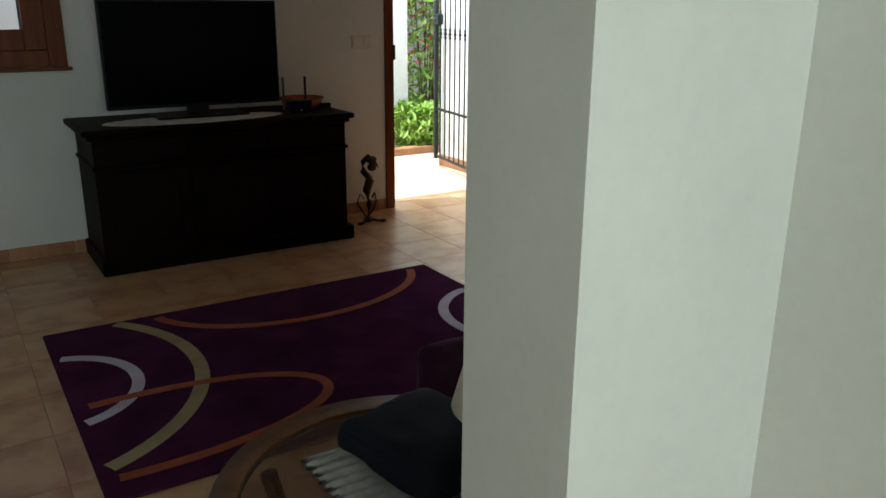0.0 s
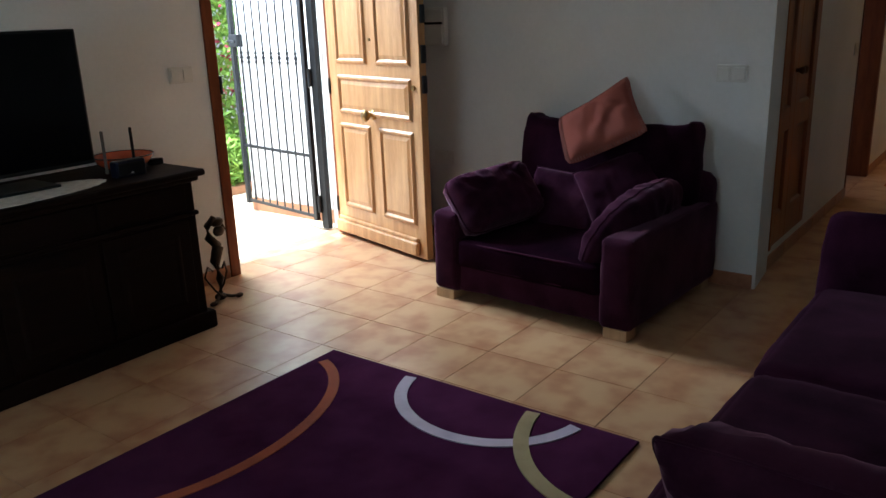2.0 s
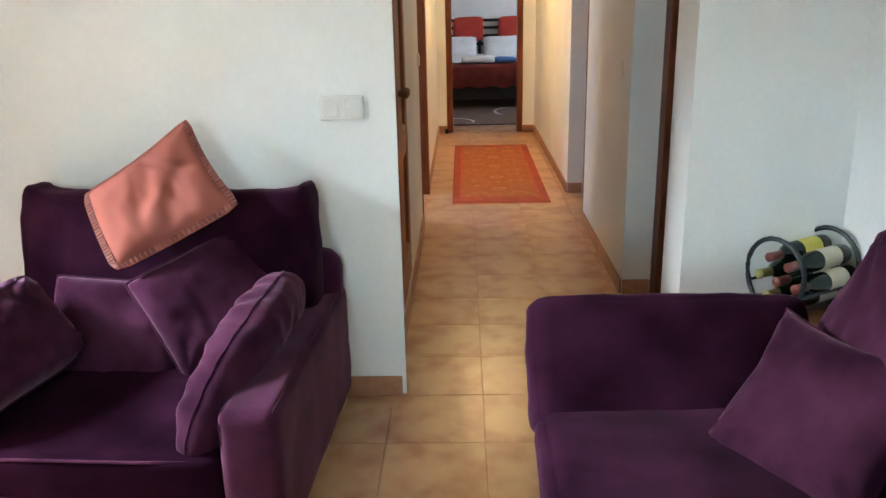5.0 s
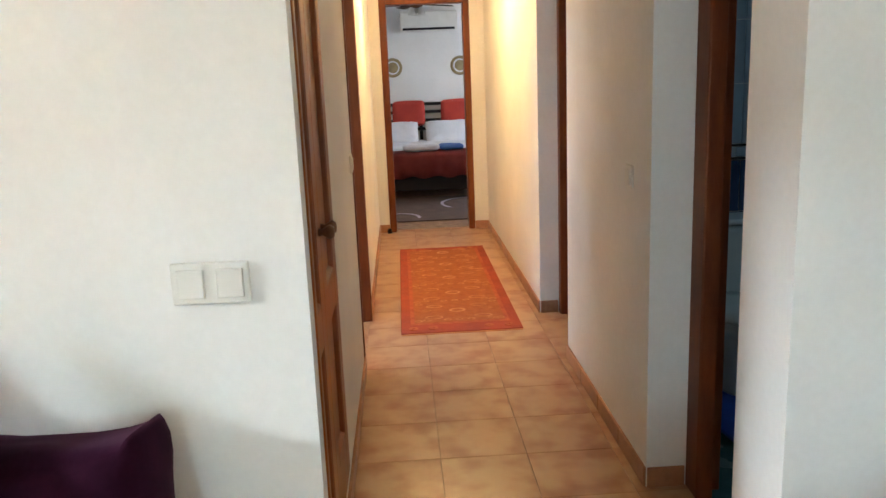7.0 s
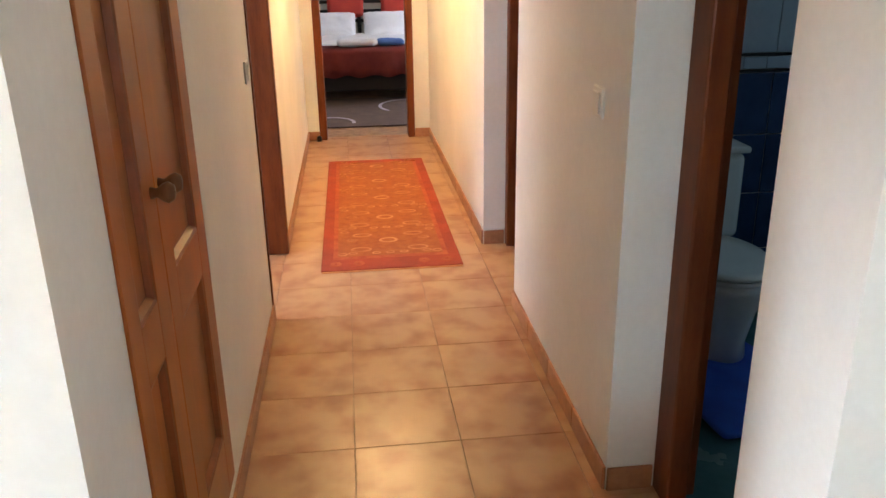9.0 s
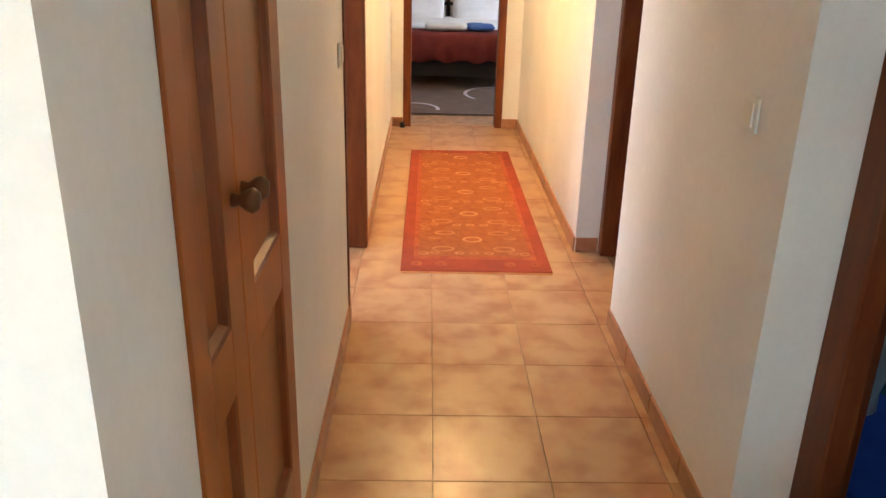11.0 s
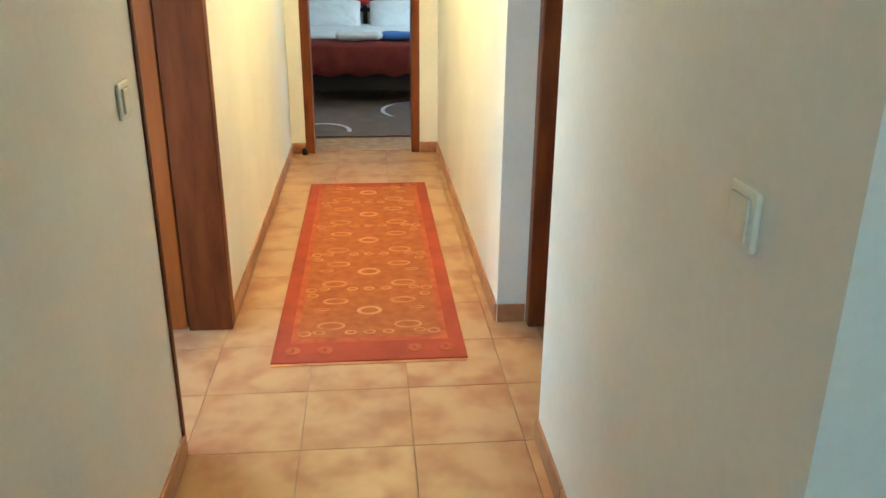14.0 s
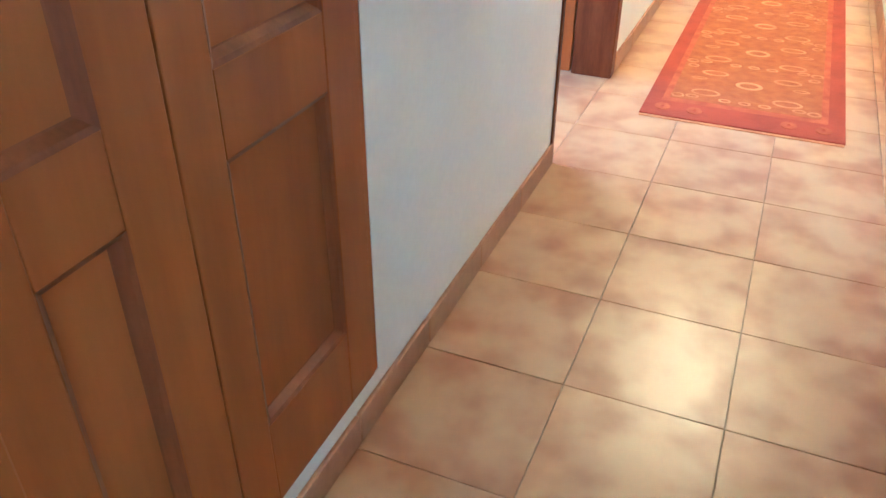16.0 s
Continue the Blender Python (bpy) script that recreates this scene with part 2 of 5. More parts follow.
UNDERBED_SHADE = surface("underbed_shade_black", (0.008, 0.006, 0.006), (0.016, 0.012, 0.012), 0.8, 6, 60, 0.1)
BATH_BLUE = surface("navy_wall_tile", (0.010, 0.028, 0.085), (0.020, 0.050, 0.135), 0.2, 4, 30, 0.03, random_shift=0.15)
BATH_PALE = surface("pale_blue_wall_tile", (0.28, 0.34, 0.42), (0.36, 0.43, 0.50), 0.2, 4, 30, 0.03, random_shift=0.06)
BATH_FLOOR = surface("teal_floor_tile", (0.020, 0.075, 0.085), (0.040, 0.115, 0.125), 0.25, 5, 30, 0.05, random_shift=0.12)
CERAMIC = surface("white_ceramic", (0.62, 0.66, 0.66), (0.70, 0.73, 0.73), 0.12, 4, 30, 0.0)
MAT_BLUE = surface("royal_blue_bath_mat", (0.006, 0.045, 0.28), (0.014, 0.080, 0.42), 0.95, 8, 180, 0.5)
LEAF = surface("garden_leaf_green", (0.045, 0.13, 0.015), (0.13, 0.26, 0.035), 0.6, 6, 40, 0.1)
LEAF_LIGHT = surface("young_leaf_green", (0.16, 0.30, 0.03), (0.32, 0.48, 0.09), 0.6, 6, 40, 0.1)
PETAL = surface("pink_flower_petal", (0.45, 0.03, 0.08), (0.62, 0.08, 0.14), 0.7, 10, 60, 0.1)
BARK = surface("brown_stem", (0.09, 0.06, 0.035), (0.16, 0.11, 0.07), 0.9, 10, 60, 0.4)
STUCCO = surface("white_outside_stucco", (0.72, 0.71, 0.68), (0.80, 0.79, 0.76), 0.9, 3, 60, 0.25)
PORCH = surface("pale_porch_tile", (0.50, 0.40, 0.28), (0.62, 0.51, 0.37), 0.6, 4, 40, 0.1)
SOIL = surface("dry_garden_ground", (0.17, 0.12, 0.08), (0.28, 0.21, 0.14), 0.95, 2, 30, 0.5)
LAMP_GLASS = glow("lit_lamp_globe", (1.0, 0.66, 0.32), 6.0)


# ---- mesh helpers ----
def part(name, bm, material, parent=None, label="", smooth=False):
    """Links a bmesh as one mesh object under a thing or a part."""
    data = bpy.data.meshes.new(name)
    bm.normal_update()
    bm.to_mesh(data)
    bm.free()
    if smooth:
        data.shade_smooth()
    data.materials.append(material)
    ob = new(name, data)
    if parent:
        ob.parent = parent
    if label:
        ob["label"] = label
    return ob


def thing(name, m, label, category, group="", kind=""):
    ob = new(name)
    ob.empty_display_size = 0.1
    ob.matrix_world = m
    return tagged(ob, label, category, group, kind)


def box(lo, hi, r=0.0, seg=2, bm=None):
    bm = bm or bmesh.new()
    c = [(a + b) / 2 for a, b in zip(lo, hi)]
    d = [abs(b - a) for a, b in zip(lo, hi)]
    made = bmesh.ops.create_cube(bm, size=1, matrix=Matrix.Translation(c) @ Matrix.Diagonal((*d, 1)))
    if r:
        edges = list({e for v in made["verts"] for e in v.link_edges})
        bmesh.ops.bevel(bm, geom=edges, offset=min(r, min(d) * 0.49), segments=seg, profile=0.5, affect="EDGES")
    return bm


def cyl(p, q, r, r2=None, seg=16, bm=None):
    bm = bm or bmesh.new()
    p, q = Vector(p), Vector(q)
    turn = (q - p).to_track_quat("Z", "Y").to_matrix().to_4x4()
    bmesh.ops.create_cone(bm, cap_ends=True, segments=seg, radius1=r, radius2=r if r2 is None else r2, depth=(q - p).length,
                          matrix=Matrix.Translation((p + q) / 2) @ turn)
    return bm


def ball(c, r, bm=None, seg=14):
    bm = bm or bmesh.new()
    r = (r, r, r) if isinstance(r, (int, float)) else r
    bmesh.ops.create_uvsphere(bm, u_segments=seg, v_segments=max(6, seg * 2 // 3), radius=1, matrix=Matrix.Translation(c) @ Matrix.Diagonal((*r, 1)))
    return bm


def tube(points, r, seg=8, bm=None, taper=None):
    """A round rod along points, with mitred joints."""
    bm = bm or bmesh.new()
    pts = [Vector(p) for p in points]
    rings = []
    ref = Vector((0, 0, 1))
    for i, p in enumerate(pts):
        d = (pts[min(i + 1, len(pts) - 1)] - pts[max(i - 1, 0)]).normalized()
        side = d.cross(ref)
        side = side.normalized() if side.length > 0.05 else d.cross(Vector((1, 0, 0))).normalized()
        up = side.cross(d)
        rad = r if taper is None else r + (taper - r) * i / (len(pts) - 1)
        rings.append([bm.verts.new(p + rad * (math.cos(a) * side + math.sin(a) * up)) for a in (2 * math.pi * k / seg for k in range(seg))])
    for a, b in zip(rings, rings[1:]):
        for k in range(seg):
            bm.faces.new((a[k], a[(k + 1) % seg], b[(k + 1) % seg], b[k]))
    bm.faces.new(rings[0][::-1])
    bm.faces.new(rings[-1])
    return bm


def lathe(profile, seg=32, bm=None, m=Matrix()):
    """Turns (radius, height) pairs about z."""
    bm = bm or bmesh.new()
    rings = [[bm.verts.new(m @ Vector((max(r, 1e-4) * math.cos(a), max(r, 1e-4) * math.sin(a), z))) for a in (2 * math.pi * k / seg for k in range(seg))] for r, z in profile]
    for a, b in zip(rings, rings[1:]):
        for k in range(seg):
            bm.faces.new((a[k], a[(k + 1) % seg], b[(k + 1) % seg], b[k]))
    return bm


def soft_box(size, r=0.05, bulge=0.02, cuts=14, wrinkle=0.006, seed=0, ears=0.0):
    """An upholstered block about its own centre: rounded, swelling and slightly creased."""
    bm = bmesh.new()
    bmesh.ops.create_cube(bm, size=2)
    bmesh.ops.subdivide_edges(bm, edges=bm.edges[:], cuts=cuts, use_grid_fill=True)
    half = Vector(size) / 2
    for v in bm.verts:
        u = v.co.copy()
        s = Vector([math.copysign(1 - (1 - abs(c)) ** 1.5, c) for c in u])
        q = Vector([a * b for a, b in zip(s, half)])
        inner = Vector([max(-(h - r), min(h - r, c)) for c, h in zip(q, half)])
        d = q - inner
        q = inner + d.normalized() * r if d.length > 1e-6 else q
        for k in range(3):
            i, j = (k + 1) % 3, (k + 2) % 3
            if abs(u[k]) > 0.99:
                q[k] += math.copysign(bulge * (1 - u[i] ** 2) * (1 - u[j] ** 2), u[k])
        if ears and u.z > 0:
            q.z += ears * u.z * (abs(u.y) ** 4 - 0.25)
        n = noise.noise(Vector((q.x * 7 + seed, q.y * 7, q.z * 7))) + 0.5 * noise.noise(Vector((q.x * 19, q.y * 19 + seed, q.z * 19)))
        v.co = q + u.normalized() * wrinkle * n
    return bm


def pillow(w, h, t, n=30, pinch=0.05, wrinkle=0.015, seed=0.0, corner=0.03, fat=0.5, peak=0.0, ribs=0.0):
    """A filled cushion in its own xy plane: puffed middle, thin edges, pulled-out corners, folds from the corners."""
    bm = bmesh.new()
    for side in (1, -1):
        rows = []
        for i in range(n + 1):
            row = []
            for j in range(n + 1):
                u, v = 2 * i / n - 1, 2 * j / n - 1
                x = w / 2 * u * (1 - pinch * (1 - v * v) * abs(u))
                y = h / 2 * v * (1 - pinch * (1 - u * u) * abs(v))
                pull = 1 - corner * (abs(u) * abs(v)) ** 4
                x, y, crease = x * pull, y * pull, 0.0
                if peak:
                    near = (1 + u) * (1 + v) / 4
                    along, across = (x / w + y / h) / 2 * (1 + 0.14 * peak * near ** 3), (x / w - y / h) / 2 * (1 - peak * near)
                    x, y = (along + across) * w, (along - across) * h
                puff = ((1 - u ** 4) * (1 - v ** 4)) ** fat
                for cu, cv in ((1, 1), (1, -1), (-1, 1), (-1, -1)):
                    away = math.hypot(u - cu, v - cv)
                    crease += math.sin(13 * math.atan2(v - cv, u - cu) + seed + cu) * math.exp(-(away / 0.55) ** 2)
                fold = 0.75 * crease + 0.55 * noise.noise(Vector((u * 2.6 + seed, v * 2.6, side * 3.0))) + 0.4 * noise.noise(Vector((u * 7 + seed, v * 3.5, side)))
                fold += ribs * math.sin(24 * u + seed + 3 * noise.noise(Vector((u * 3, v * 3, seed)))) * (0.25 + abs(v))
                z = side * (t / 2 * puff + wrinkle * fold * min(1, 1.6 * puff) + 0.002)
                row.append(bm.verts.new((x, y, z)))
            rows.append(row)
        for a, b in zip(rows, rows[1:]):
            for j in range(n):
                f = (a[j], b[j], b[j + 1], a[j + 1])
                bm.faces.new(f if side > 0 else f[::-1])
    bmesh.ops.remove_doubles(bm, verts=bm.verts[:], dist=0.0045)
    return bm


def facing(centre, right, up):
    """A pose whose x runs along right and y along up (made square to it)."""
    x = Vector(right).normalized()
    z = x.cross(Vector(up)).normalized()
    y = z.cross(x)
    return Matrix.Translation(centre) @ Matrix((x, y, z)).transposed().to_4x4()


def setting(name, bm, material, label, smooth=False):
    return tagged(part(name, bm, material, None, label, smooth), kind="structure")


def wall_boxes(boxes):
    bm = bmesh.new()
    for lo, hi in boxes:
        box(lo, hi, 0, 1, bm)
    return bm


# ---- the shell ----
H = 2.55
NORTH, EAST, EAST_S, HALL_N, HALL_S, END = 5.71, 4.855, 4.975, 3.132, 2.055, 11.03
setting("wall_north", wall_boxes([((-1.25, NORTH, 0), (0.36, NORTH + 0.25, H)), ((0.36, NORTH, 0), (1.52, NORTH + 0.25, 1.085)), ((0.36, NORTH, 2.2), (1.52, NORTH + 0.25, H)),
                                  ((1.52, NORTH, 0), (3.535, NORTH + 0.25, H)), ((3.535, NORTH, 2.17), (4.67, NORTH + 0.25, H)), ((4.67, NORTH, 0), (5.24, NORTH + 0.25, H))]),
        PLASTER, "white plastered wall with the entrance and a window")
setting("wall_west", wall_boxes([((-1.25, -2.15, 0), (-1.0, 3.2, H)), ((-1.25, 3.2, 0), (-1.0, 4.3, 0.9)), ((-1.25, 3.2, 2.2), (-1.0, 4.3, H)), ((-1.25, 4.3, 0), (-1.0, NORTH, H))]),
        PLASTER, "white plastered wall with an added, unseen window")
east_wall = wall_boxes([((EAST, HALL_N + 0.02, 0), (5.193, NORTH, H)), ((EAST_S, 1.42, 0), (5.25, 2.025, H)), ((EAST_S, 2.025, 2.42), (5.188, HALL_N, H))])
# the slightly splayed end of the wall, up to the wardrobe's jamb
splay = [[east_wall.verts.new((x, y, z)) for x, y in ((EAST, HALL_N + 0.02), (EAST, 3.086), (5.193, 3.119), (5.193, HALL_N + 0.02))] for z in (0, H)]
for k in range(4):
    east_wall.faces.new((splay[0][k], splay[0][(k + 1) % 4], splay[1][(k + 1) % 4], splay[1][k]))
bmesh.ops.recalc_face_normals(east_wall, faces=east_wall.faces[:])
setting("wall_east", east_wall, PLASTER, "white plastered wall beside the hall opening")
setting("wall_sofa", wall_boxes([((1.425, 1.345, 0), (1.83, 1.575, H)), ((1.83, 1.2, 0), (5.25, 1.43, H))]), PLASTER, "white plastered partition wall behind the sofa")
setting("wall_south", wall_boxes([((-1.0, -2.15, 0), (0.1, -1.9, H)), ((0.1, -2.15, 0), (1.7, -1.9, 0.85)), ((0.1, -2.15, 2.2), (1.7, -1.9, H)), ((1.7, -2.15, 0), (2.06, -1.9, H))]),
        PLASTER, "white plastered wall with a window")
# First box is unseen, added to keep south light out of the living room
setting("wall_passage", wall_boxes([((-1.0, 1.345, 0), (0.15, 1.575, H)), ((1.80, -1.9, 0), (2.06, 1.352, H))]), PLASTER, "white passage wall with an unseen piece added to block light")
# wardrobe niche in the hall's north wall
W0, W1 = 5.105, 6.0
setting("wall_hall_north", wall_boxes([((W0 + 0.09, HALL_N, 0), (W1, HALL_N + 0.05, 0.115)), ((W0 + 0.09, HALL_N, 2.15), (W1, HALL_N + 0.12, H)),
                                       ((W1, HALL_N, 0), (7.27, HALL_N + 0.12, H)), ((7.27, HALL_N, 2.12), (8.13, HALL_N + 0.12, H)),
                                       ((8.19, HALL_N, 0), (END, HALL_N + 0.12, H)), ((8.13, HALL_N, 2.12), (8.19, HALL_N + 0.12, H))]), PLASTER, "white plastered hall wall with wardrobe and door openings")
setting("wall_hall_south", wall_boxes([((5.912, 1.90, 0), (7.27, HALL_S, H)), ((5.25, 1.90, 2.15), (5.912, HALL_S, H)), ((7.27, 1.90, 2.15), (8.115, HALL_S, H)),
                                       ((8.115, 1.90, 0), (END, HALL_S, H))]), PLASTER, "white plastered hall wall with two door recesses")
setting("wall_hall_end", wall_boxes([((END, 0.0, 0), (END + 0.12, 2.2, H)), ((END, 3.02, 0), (END + 0.12, 4.6, H)), ((END, 2.2, 2.21), (END + 0.12, 3.02, H))]), PLASTER, "cream-lit plaster wall round the bedroom door")
setting("ceiling", wall_boxes([((-1.25, -2.15, H), (5.2, NORTH + 0.25, H + 0.15)), ((5.2, -0.7, H), (15.1, 4.7, H + 0.15))]), CEILING, "plain white ceiling")
# rooms beside the hall
setting("wall_side_room", wall_boxes([((6.2, 5.2, 0), (7.2, 5.35, H)), ((8.6, 5.2, 0), (9.6, 5.35, H)), ((7.2, 5.2, 0), (8.6, 5.35, 0.9)), ((7.2, 5.2, 2.1), (8.6, 5.35, H)), ((6.05, 3.252, 0), (6.2, 5.35, H)), ((9.6, 3.252, 0), (9.75, 5.35, H)), ((5.2, 3.75, 0), (6.05, 3.85, H))]), PLASTER, "plain white walls of a side room")
setting("wall_bath_far", wall_boxes([((4.9, -0.6, 0), (7.5, -0.48, H)), ((4.9, -0.48, 0), (5.02, 1.345, H)), ((7.163, -0.48, 0), (7.5, 1.90, H))]), PLASTER, "bathroom walls behind the tiles")
setting("wall_store", wall_boxes([((7.5, 0.6, 0), (9.0, 0.7, H)), ((9.0, 0.6, 0), (9.1, 1.9, H))]), PLASTER, "plain wall of a dark store room")
setting("wall_bedroom", wall_boxes([((14.95, 0.0, 0), (15.1, 4.6, H)), ((END + 0.12, 4.5, 0), (14.95, 4.6, H)), ((END + 0.12, 0.0, 0), (12.5, 0.1, H)), ((13.9, 0.0, 0), (14.95, 0.1, H)),
                                    ((12.5, 0.0, 0), (13.9, 0.1, 0.9)), ((12.5, 0.0, 2.1), (13.9, 0.1, H))]), PLASTER, "pale bedroom walls")
setting("ground", box((-40, -40, -0.3), (60, 60, -0.13)), SOIL, "dry earth around the house")
floor = setting("floor", wall_boxes([((-1.0, -1.9, -0.12), (5.208, NORTH + 0.25, -0.006)), ((5.208, 1.9, -0.12), (15.0, 3.6, -0.006)), ((11.0, 0.0, -0.12), (15.0, 1.9, -0.006)),
                                     ((11.0, 3.6, -0.12), (15.0, 4.6, -0.006)), ((6.0, 3.6, -0.12), (9.8, 5.3, -0.006)), ((7.5, 0.6, -0.12), (9.1, 1.9, -0.006))]), GROUT, "brown-grey grout bed under the floor tiles")
setting("floor_bathroom", box((4.95, -0.55, -0.12), (7.45, 1.9, -0.006)), BATH_FLOOR, "teal tiled bathroom floor")


def skirting(x0, y0, x1, y1, n):
    """A row of skirting tiles on a wall, standing out along n."""
    length = math.hypot(x1 - x0, y1 - y0)
    k = max(1, round(length / 0.347))
    root = tagged(new("baseboard"), "terracotta tile skirting along the wall", kind="structure")
    step, d = length / k, Vector(((x1 - x0) / length, (y1 - y0) / length, 0))
    mesh = None
    for i in range(k):
        if mesh is None:
            bm = box((0.0015, 0, 0.0), (step - 0.0015, 0.011, 0.078), 0.003, 1)
            ob = part("tile", bm, SKIRT, root)
            mesh = ob.data
        else:
            ob = new("tile", mesh)
            ob.parent = root
        side = Vector((-d.y, d.x, 0))
        flip = side.dot(Vector((*n, 0))) < 0
        start = Vector((x0, y0, 0)) + d * (step * (i + 1) if flip else step * i)
        ob.matrix_local = Matrix.Translation(start) @ pose(0, 0, 0, 0, 0, math.degrees(math.atan2(d.y, d.x)) + (180 if flip else 0))


for run in ((-1.0, NORTH, 3.53, NORTH, (0, -1)), (4.68, NORTH, EAST, NORTH, (0, -1)), (EAST, 3.10, EAST, NORTH, (-1, 0)), (EAST_S, 1.43, EAST_S, 2.025, (-1, 0)),
            (1.83, 1.43, EAST_S, 1.43, (0, 1)), (5.21, HALL_N, 7.27, HALL_N, (0, -1)), (8.2, HALL_N, END, HALL_N, (0, -1)),
            (5.912, HALL_S, 7.27, HALL_S, (0, 1)), (8.115, HALL_S, END, HALL_S, (0, 1)), (8.115, 1.94, 8.115, HALL_S, (-1, 0)), (5.912, 1.915, 5.912, HALL_S, (-1, 0)),
            (END, 3.03, END, HALL_N, (-1, 0)), (END, HALL_S, END, 2.19, (-1, 0))):
    skirting(*run)


# ---- doors, windows and joinery ----
def moulding_panel(w, h, d=0.018):
    """A raised door panel with a sloping border, lying in xz, facing -y."""
    bm = bmesh.new()
    rings = []
    for inset, y in ((0, 0), (0.012, -d * 0.8), (0.022, -d * 0.8), (0.034, -0.002), (0.060, -d * 0.55)):
        x, z = w / 2 - inset, h / 2 - inset
        rings.append([bm.verts.new(p) for p in ((-x, y, -z), (x, y, -z), (x, y, z), (-x, y, z))])
    for a, b in zip(rings, rings[1:]):
        for k in range(4):
            bm.faces.new((a[k], a[(k + 1) % 4], b[(k + 1) % 4], b[k]))
    bm.faces.new(rings[-1])
    return bm


def panel_leaf(name, m, w, h, panels, material, label, category, thick=0.045, both=True, kind=""):
    """A door leaf from x=0 (hinge) to w, with panels (x, z, width, height) on both faces."""
    root = thing(name, m, label, category, kind=kind)
    part("leaf", box((0, 0, 0), (w, thick, h), 0.004, 2), material, root)
    for x, z, pw, ph in panels:
        ob = part("panel", moulding_panel(pw, ph), material, root)
        ob.matrix_local = pose(x, -0.0005, z)
        if both:
            ob = part("panel", moulding_panel(pw, ph), material, root)
            ob.matrix_local = pose(x, thick + 0.0005, z, 0, 0, 180)
    return root


def casing(name, boxes, material, label):
    root = tagged(new(name), label, kind="structure")
    for lo, hi in boxes:
        part("casing_board", box(lo, hi, 0.006, 2), material, root)
    return root


# entrance
casing("door_frame_entrance", [((3.535, NORTH - 0.012, 0), (3.605, NORTH + 0.14, 2.17)), ((4.60, NORTH - 0.012, 0), (4.67, NORTH + 0.14, 2.17)), ((3.605, NORTH - 0.012, 2.10), (4.60, NORTH + 0.14, 2.17))], CASING, "reddish brown wooden frame of the entrance")
strike = part("strike_plate", box((3.600, NORTH - 0.02, 1.06), (3.615, NORTH + 0.02, 1.16), 0.004), IRON, None, "black iron strike plate on the frame")
tagged(strike, category="lock part")
LEAF_M = Matrix.Translation((4.60, 5.83, 0.012)) @ pose(0, 0, 0, 0, 0, math.degrees(math.atan2(-0.96, -0.245)))
W = 0.985
entrance = panel_leaf("door_1", LEAF_M, W, 2.07, [(0.275, 0.485, 0.35, 0.57), (0.725, 0.485, 0.35, 0.57), (0.50, 0.955, 0.80, 0.25), (0.275, 1.57, 0.35, 0.84), (0.725, 1.57, 0.35, 0.84)],
                      DOOR_WOOD, "open panelled entrance door of golden varnished wood", "door", 0.05)
part("weather_bar", box((0.005, -0.035, 0.015), (W - 0.06, 0.0, 0.10), 0.012, 3), DOOR_WOOD, entrance)
part("weather_bar", box((0.02, -0.022, 0.10), (W - 0.07, 0.0, 0.125), 0.008, 2), DOOR_WOOD, entrance)
knob_bm = lathe([(0.0, 0), (0.034, 0.0), (0.034, 0.006), (0.014, 0.012), (0.013, 0.035), (0.030, 0.045), (0.038, 0.060), (0.034, 0.074), (0.018, 0.082), (0.0, 0.084)], 24, m=pose(0.49, 0, 0.845, 90))
part("knob", knob_bm, BRASS, entrance, "round dark brass pull knob", True)
part("lock_cylinder", cyl((0.925, 0.0, 1.03), (0.925, -0.012, 1.03), 0.016), BRASS, entrance, "round brass lock cylinder")
part("peephole", cyl((0.49, 0.0, 1.30), (0.49, -0.006, 1.30), 0.010), BRASS, entrance)
for z in (1.05, 1.22, 1.44):
    part("bolt", box((W - 0.002, 0.012, z - 0.05), (W + 0.016, 0.042, z + 0.05), 0.004), IRON, entrance, "black iron lock bolt on the edge")
for z in (0.2, 1.0, 1.85):
    part("hinge", cyl((-0.006, -0.004, z - 0.05), (-0.006, -0.004, z + 0.05), 0.009, seg=10), IRON, entrance)
# iron gate folded back against the porch wall
gate = thing("iron_gate", Matrix.Translation((4.60, 6.06, 0.06)) @ pose(0, 0, 0, 0, 0, 81.5), "open black wrought-iron security gate on the porch", "gate")
GW, GH = 0.90, 2.02
for x in (0.0, GW):
    part("gate_post", box((x - 0.02, -0.016, 0), (x + 0.02, 0.016, GH), 0.003), IRON, gate)
for z in (0.015, 0.45, 2.0):
    part("gate_rail", box((0, -0.008, z), (GW, 0.008, z + 0.022), 0.002), IRON, gate)
for i in range(8):
    x = GW * (i + 1) / 9
    part("bar", cyl((x, 0, 0.02), (x, 0, 2.0), 0.0065, seg=8), IRON, gate)
    part("collar", lathe([(0.0065, 0), (0.014, 0.012), (0.0065, 0.026), (0.016, 0.044), (0.0065, 0.062), (0.014, 0.078), (0.0065, 0.09)], 10, m=pose(x, 0, 1.08)), IRON, gate, "", True)
part("lock_box", box((GW - 0.10, -0.025, 1.20), (GW + 0.02, 0.025, 1.29), 0.006), IRON, gate, "grey metal gate lock")
part("latch_handle", tube([(GW - 0.05, 0.02, 1.245), (GW - 0.05, 0.07, 1.245), (GW - 0.15, 0.075, 1.24)], 0.009), IRON, gate)
post = thing("gate_frame_post", pose(4.64, 6.0, 0), "black iron post that carries the gate", "post")
part("tube", box((-0.022, -0.03, 0), (0.022, 0.03, 2.12), 0.004), IRON, post)
for z in (0.12, 1.0, 1.9):
    part("hinge", cyl((-0.035, 0.03, z), (-0.035, 0.03, z + 0.12), 0.016, seg=12), IRON, post)


